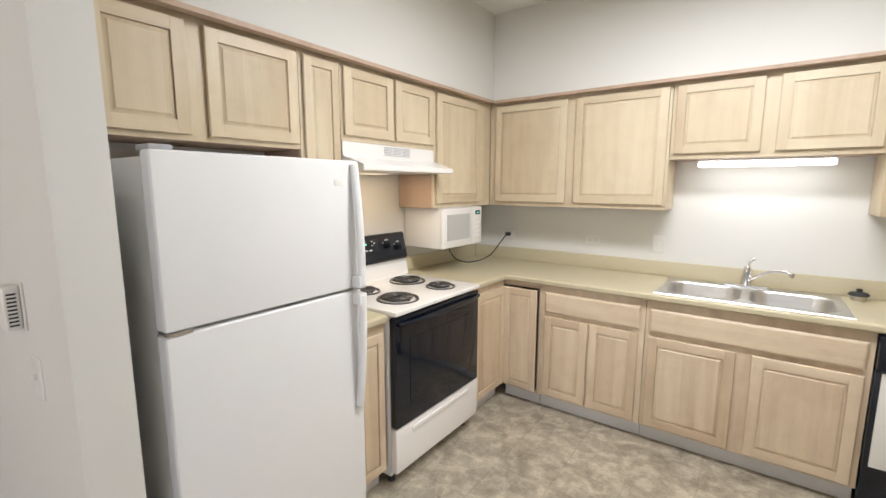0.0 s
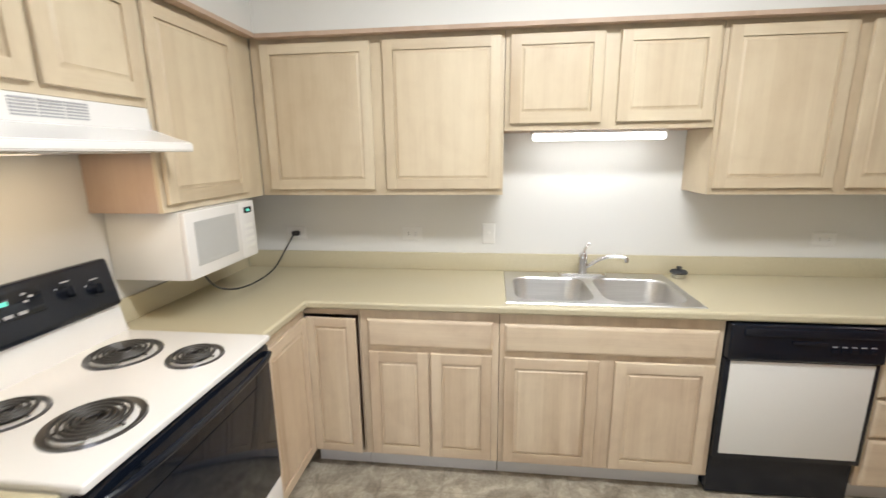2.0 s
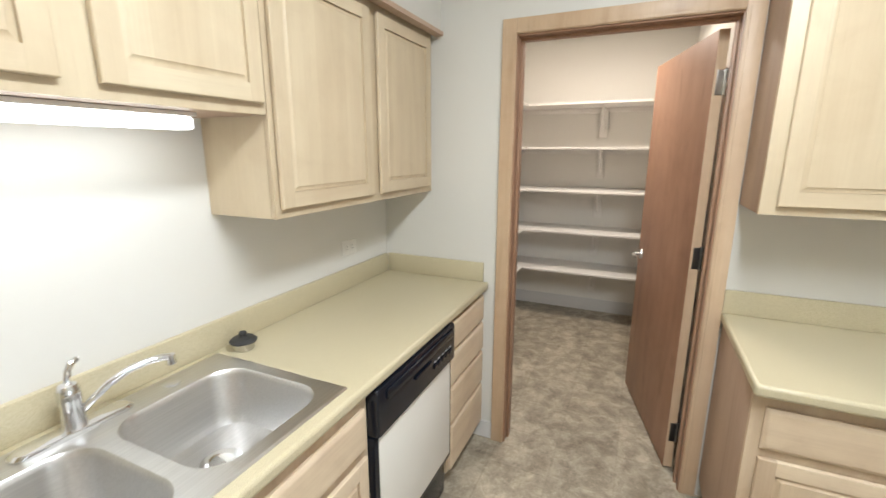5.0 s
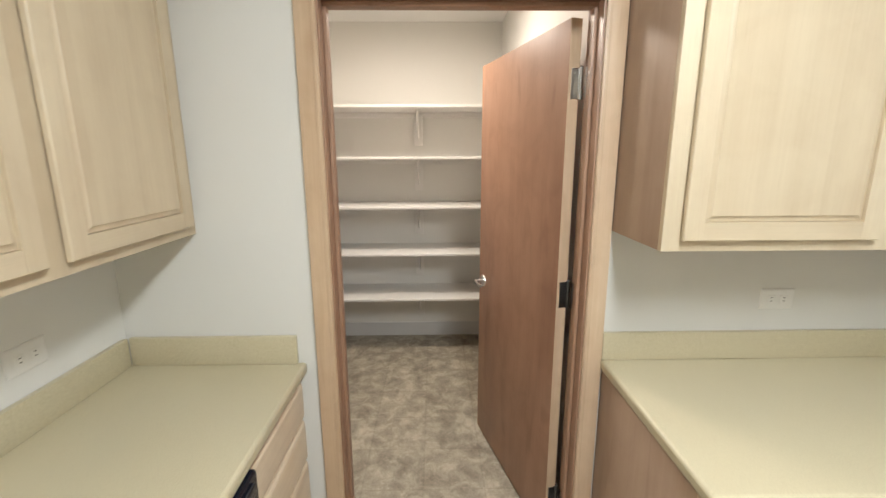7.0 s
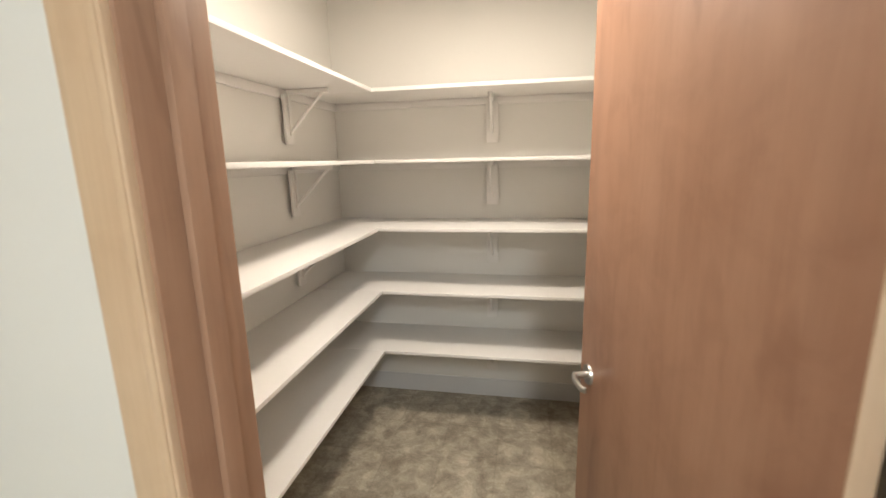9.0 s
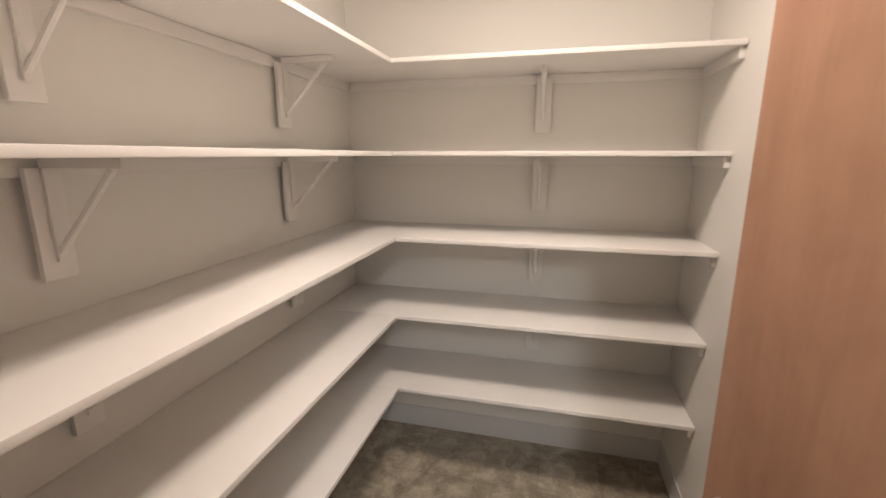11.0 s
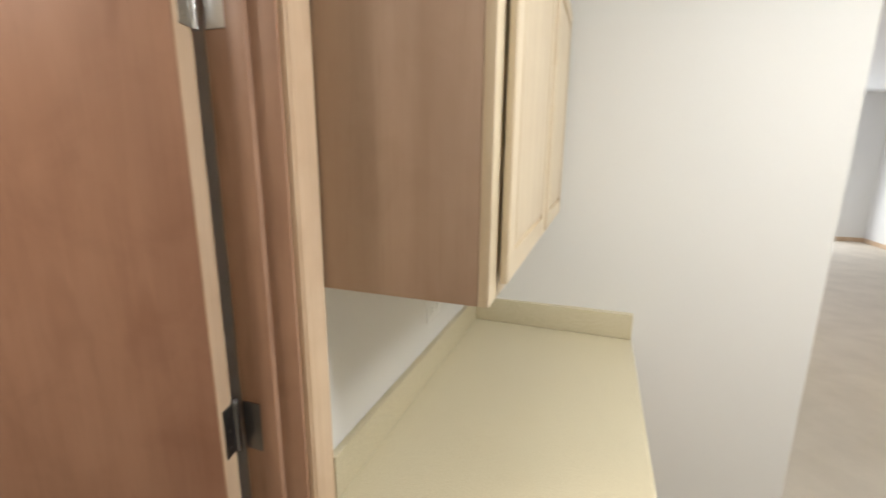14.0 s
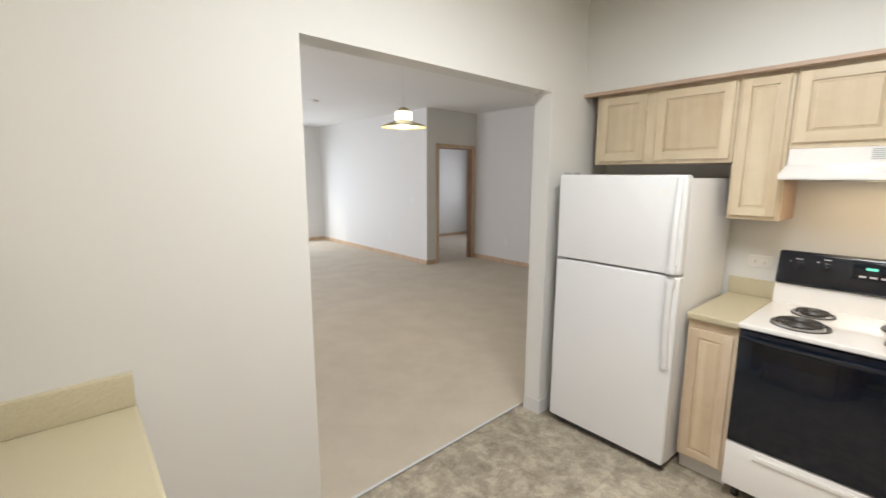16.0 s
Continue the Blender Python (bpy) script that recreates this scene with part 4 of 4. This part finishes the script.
HX, HY, SWING = PE + 0.012, DY0 + 0.012, 14.2
door = thing("door_1", pose(HX, HY, 0, 0, 0, SWING), "reddish veneer flush pantry door standing open", "door", kind="structure")
bm = bmesh.new()
box(bm, 0.006, 0.842, 0.002, 0.044, 0.012, 2.066, 0.0015)
part("leaf", bm, DOOR_VENEER, door)
bpart("hinge_edge", (0.0035, 0.0058, 0.003, 0.043, 0.012, 2.066), OAK_TRIM, door, 0)
for y, s in ((0.044, 1), (0.002, -1)):
    bm = bmesh.new()
    rod(bm, (0.778, y, 0.945), (0.778, y + s * 0.008, 0.945), 0.032, 0.030, 28)
    rod(bm, (0.778, y + s * 0.008, 0.945), (0.778, y + s * 0.05, 0.945), 0.011, 0.010, 16)
    tube(bm, [(0.778, y + s * 0.045, 0.945), (0.75, y + s * 0.055, 0.945), (0.725, y + s * 0.056, 0.944), (0.698, y + s * 0.053, 0.942), (0.690, y + s * 0.044, 0.942)], 0.009, 12)
    part("lever_handle", bm, NICKEL, door, "satin nickel lever handle")
bpart("latch_plate", (0.8415, 0.8435, 0.011, 0.036, 0.915, 0.975), NICKEL, door, 0.0005)
for z in (0.21, 1.105, 1.86):
    bm = bmesh.new()
    rod(bm, (0, 0.0, z - 0.052), (0, 0.0, z + 0.052), 0.0065, sides=14)
    rod(bm, (0, 0.0, z + 0.052), (0, 0.0, z + 0.058), 0.0075, 0.004, 14)
    box(bm, 0.001, 0.0034, 0.002, 0.034, z - 0.05, z + 0.05, 0.0005)
    for q in (-0.034, 0.0, 0.034):
        rod(bm, (0.0012, 0.02, z + q), (-0.0005, 0.02, z + q), 0.004, sides=10)
    part("hinge", bm, NICKEL if z > 1.5 else TARNISHED, door, "steel butt hinge")
    bpart("hinge_plate", (PE - 0.042, PE + 0.002, DY0 + 0.0005, DY0 + 0.003, z - 0.05, z + 0.05), NICKEL if z > 1.5 else TARNISHED, fr, 0.0005, "steel hinge plate on the jamb")

# ---- pantry shelves ----
SHX, SHY = 3.60, 3.42                   # front edges
PNY = N + 0.085


def bracket(parent, m):
    """A shelf bracket: plate on the wall at y = 0, arm under the shelf, slanting strut."""
    bm = bmesh.new()
    box(bm, -0.035, 0.035, -0.016, -0.0005, -0.265, -0.0225, 0.003)
    box(bm, -0.009, 0.009, -0.235, -0.0165, -0.0225, -0.001, 0.002)
    box(bm, -0.008, 0.008, -0.026, -0.0165, -0.225, -0.023, 0.002)
    a, b = Vector((0, -0.024, -0.205)), Vector((0, -0.205, -0.022))
    rod(bm, a, b, 0.008, sides=8)
    bm.transform(m)
    part("bracket", bm, SHELF, parent, "painted slanted bracket")


for i, z in enumerate((0.477, 0.847, 1.217, 1.592, 1.966)):
    sh = thing("pantry_shelf", pose(0, 0, z), "white painted L-shaped pantry shelf on slanted brackets", "shelf", "pantry shelves")
    bpart("back_board", (SHX, PB - 0.001, PS + 0.002, PNY - 0.001, 0, 0.019), SHELF, sh, 0.003)
    bpart("side_board", (PE + 0.02, SHX - 0.001, SHY, PNY - 0.001, 0, 0.019), SHELF, sh, 0.003)
    bpart("cleat", (PB - 0.02, PB - 0.001, PS + 0.002, PNY - 0.022, -0.042, -0.0005), SHELF, sh, 0.002)
    bpart("cleat", (PE + 0.02, PB - 0.001, PNY - 0.02, PNY - 0.001, -0.042, -0.0005), SHELF, sh, 0.002)
    bpart("cleat", (SHX + 0.02, PB - 0.0205, PS + 0.0005, PS + 0.02, -0.042, -0.0005), SHELF, sh, 0.002)
    bracket(sh, pose(PB - 0.02, 2.81, 0, 0, 0, -90))
    for x in (3.40, 2.50):
        bracket(sh, pose(x, PNY - 0.02, 0))

# ---- skirting ----
solid("baseboard_pantry", [(PB - 0.008, PB - 0.0005, PS, PNY, 0.0005, 0.128), (PE + 0.02, PB - 0.009, PNY - 0.008, PNY - 0.0005, 0.0005, 0.128), (PE + 0.02, PB - 0.009, PS + 0.0005, PS + 0.008, 0.0005, 0.128)], VINYL_BASE, "grey vinyl cove base round the pantry", "baseboard", bevel=0.002)
solid("baseboard_kitchen", [(E - 0.008, E - 0.0005, DY1 + 0.073, YB + 0.08, 0.0005, 0.1)], VINYL_BASE, "beige vinyl cove base beside the pantry doorway", "baseboard", bevel=0.002)
solid("baseboard_south", [(W + 0.05, OL - 0.0005, S + 0.0005, S + 0.008, 0.0005, 0.1), (OL + 0.0005, OL + 0.008, S2, S + 0.008, 0.0005, 0.1), (OR - 0.008, OR - 0.0005, S2, S + 0.008, 0.0005, 0.1), (OR + 0.0005, 1.09, S + 0.0005, S + 0.008, 0.0005, 0.1)], VINYL_BASE, "beige vinyl cove base round the opening", "baseboard", bevel=0.002).matrix_world = SKEW
solid("baseboard_dining", [(LW + 0.03, OL - 0.01, S2 - 0.012, S2 - 0.0005, 0.004, 0.085), (OR + 0.01, LE - 0.05, S2 - 0.012, S2 - 0.0005, 0.004, 0.085)], OAK_TRIM, "stained oak baseboard beside the opening", "baseboard", bevel=0.002).matrix_world = SKEW
solid("baseboard_living", [(LB + 0.0005, LB + 0.012, LS, -3.558, 0.004, 0.085), (LB - 0.12, LB + 0.012, -3.5695, -3.558, 0.004, 0.085), (-3.92, LB - 0.1205, -3.5695, -3.558, 0.004, 0.085), (LW, -4.89, -3.5695, -3.558, 0.004, 0.085), (LW + 0.0005, LW + 0.012, -3.5575, S2 - 0.18, 0.004, 0.085), (LW - 2.3, LB - 0.121, -6.2795, -6.268, 0.004, 0.085), (LB + 0.0125, -3.27, LS + 0.0005, LS + 0.012, 0.004, 0.085)], OAK_TRIM, "stained oak baseboard round the living room", "baseboard", bevel=0.002)
solid("transition_strip", [(OL + 0.009, OR - 0.009, S2 - 0.046, S2 - 0.030, 0.0045, 0.010)], PALE_PRINT, "pale metal strip between vinyl and carpet", "trim", bevel=0.002).matrix_world = SKEW

# ---- living room ----
hf = thing("door_frame", pose(0, 0, 0), "stained oak casing round the bedroom doorway", "door frame", kind="structure")
bpart("casing", (-4.89, -4.831, -3.5695, -3.552, 0.004, 2.18), OAK_TRIM, hf, 0.003)
bpart("casing", (-3.98, -3.921, -3.5695, -3.552, 0.004, 2.18), OAK_TRIM, hf, 0.003)
bpart("head_casing", (-4.8305, -3.9805, -3.5695, -3.552, 2.121, 2.18), OAK_TRIM, hf, 0.003)
bpart("jamb", (-4.8295, -4.812, -3.689, -3.5705, 0.004, 2.119), OAK_JAMB, hf, 0.001)
bpart("jamb", (-3.998, -3.9805, -3.689, -3.5705, 0.004, 2.119), OAK_JAMB, hf, 0.001)
bpart("head_jamb", (-4.8115, -3.9985, -3.689, -3.5705, 2.102, 2.119), OAK_JAMB, hf, 0.001)

PX, PY, PZ = -1.28, -0.85, 2.05
pd = thing("pendant_lamp", pose(PX, PY, PZ), "lit green-gold dome pendant with a ribbed glass neck", "pendant lamp")
bm = bmesh.new()
lathe(bm, [(0.198, 0.004), (0.21, 0.0), (0.212, 0.006), (0.15, 0.034), (0.085, 0.052), (0.075, 0.062), (0.07, 0.058), (0.08, 0.046), (0.14, 0.028), (0.19, 0.008)], sides=48)
part("shade", bm, BRASS_GREEN, pd)
bm = bmesh.new()
prof = [(0.066, 0.0635)]
for k in range(4):
    prof += [(0.078, 0.068 + 0.019 * k), (0.078, 0.079 + 0.019 * k), (0.068, 0.084 + 0.019 * k)]
lathe(bm, prof + [(0.05, 0.142)], sides=36)
part("glass_neck", bm, BULB_GLOW, pd, "glowing ribbed glass neck")
bm = bmesh.new()
lathe(bm, [(0.056, 0.1425), (0.05, 0.165), (0.02, 0.18), (0.006, 0.186)])
part("cap", bm, BRASS_GREEN, pd)
bm = bmesh.new()
rod(bm, (0, 0, 0.18), (0, 0, LC - PZ - 0.022), 0.003, sides=8)
part("cord", bm, BISQUE, pd)
bm = bmesh.new()
lathe(bm, [(0.02, LC - PZ - 0.03), (0.055, LC - PZ - 0.018), (0.06, LC - PZ - 0.001)])
part("canopy", bm, BISQUE, pd)
bm = bmesh.new()
lathe(bm, [(0.01, -0.005), (0.035, 0.01), (0.04, 0.035), (0.02, 0.058)])
part("bulb", bm, BULB_GLOW, pd, "glowing bulb")

sd = thing("smoke_detector", pose(-1.95, -4.2, LC), "round white smoke detector on the living room ceiling", "smoke detector")
bm = bmesh.new()
lathe(bm, [(0.065, -0.001), (0.066, -0.02), (0.055, -0.034), (0.02, -0.038)])
part("case", bm, BISQUE, sd)

th = thing("thermostat", SKEW @ pose(-1.53, S2, 1.185, 0, 0, 0), "white ribbed wall thermostat beside the opening", "thermostat")
bm = bmesh.new()
box(bm, -0.035, 0.035, -0.038, -0.001, -0.062, 0.062, 0.008, 3)
part("case", bm, BISQUE, th)
for i in range(9):
    bpart("vent_slot", (0.0352, 0.0364, -0.030, -0.010, -0.05 + 0.011 * i, -0.045 + 0.011 * i), DARK_SLOT, th, 0)
bpart("back_plate", (0.06, 0.072, -0.006, -0.0005, -0.06, 0.075), BISQUE, th, 0.002)
wall_plate(SKEW @ pose(-1.42, S2, 1.0), "light_switch", "white light switch under the thermostat")
wall_plate(pose(LB, -4.0, 1.17, 0, 0, 90), "light_switch", "white light switch on the daylit wall")
wall_plate(pose(LB, -4.75, 0.42, 0, 0, 90), "outlet", "white outlet low on the daylit wall")
wall_plate(pose(LW, -2.75, 0.42, 0, 0, 90), "outlet", "white outlet low on the shaded wall")
wall_plate(pose(-5.4, -6.28, 0.42, 0, 0, 180), "outlet", "white outlet low on the bedroom wall")

# patio door, and unseen side and bedroom windows added for their lamps, with frames and glass
GLASS = Mat("clear_glass", 0.02)
GLASS.b.inputs["Transmission Weight"].default_value = 1.0
for nm, dims in (("window_1", (-3.25, -0.55, 0.004, 2.12, LS)), ("added_window_2", (-5.3, -3.1, 0.75, 2.25, LE)), ("added_window_3", (4.45, 5.75, 0.8, 2.1, LW - 2.38))):
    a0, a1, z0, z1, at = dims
    m = pose(0, at, 0) if nm == "window_1" else pose(at, 0, 0, 0, 0, 90 if nm == "added_window_2" else -90)
    wd = thing(nm, m, "unseen white framed glazed opening letting in daylight", "window", kind="structure")
    mid = (a0 + a1) / 2
    for p0, p1 in ((a0 + 0.001, a0 + 0.06), (mid - 0.035, mid + 0.035), (a1 - 0.06, a1 - 0.001)):
        bpart("window_frame", (p0, p1, -0.10, -0.03, z0 + 0.001, z1 - 0.001), BISQUE, wd, 0.004)
    for q0, q1 in ((z0 + 0.001, z0 + 0.07), (z1 - 0.07, z1 - 0.001)):
        for p0, p1 in ((a0 + 0.0605, mid - 0.0355), (mid + 0.0355, a1 - 0.0605)):
            bpart("window_frame", (p0, p1, -0.10, -0.03, q0, q1), BISQUE, wd, 0.004)
    for p0, p1 in ((a0 + 0.0605, mid - 0.0355), (mid + 0.0355, a1 - 0.0605)):
        g = bpart("pane", (p0, p1, -0.068, -0.062, z0 + 0.0705, z1 - 0.0705), GLASS.m, wd, 0)
        g.visible_shadow = False
solid("ground", [(-60, 60, -90, LS - 0.13, -0.3, -0.12)], plain("lawn_ground", (0.10, 0.13, 0.06), 0.9), "plain grassy ground outside the patio door", "ground")
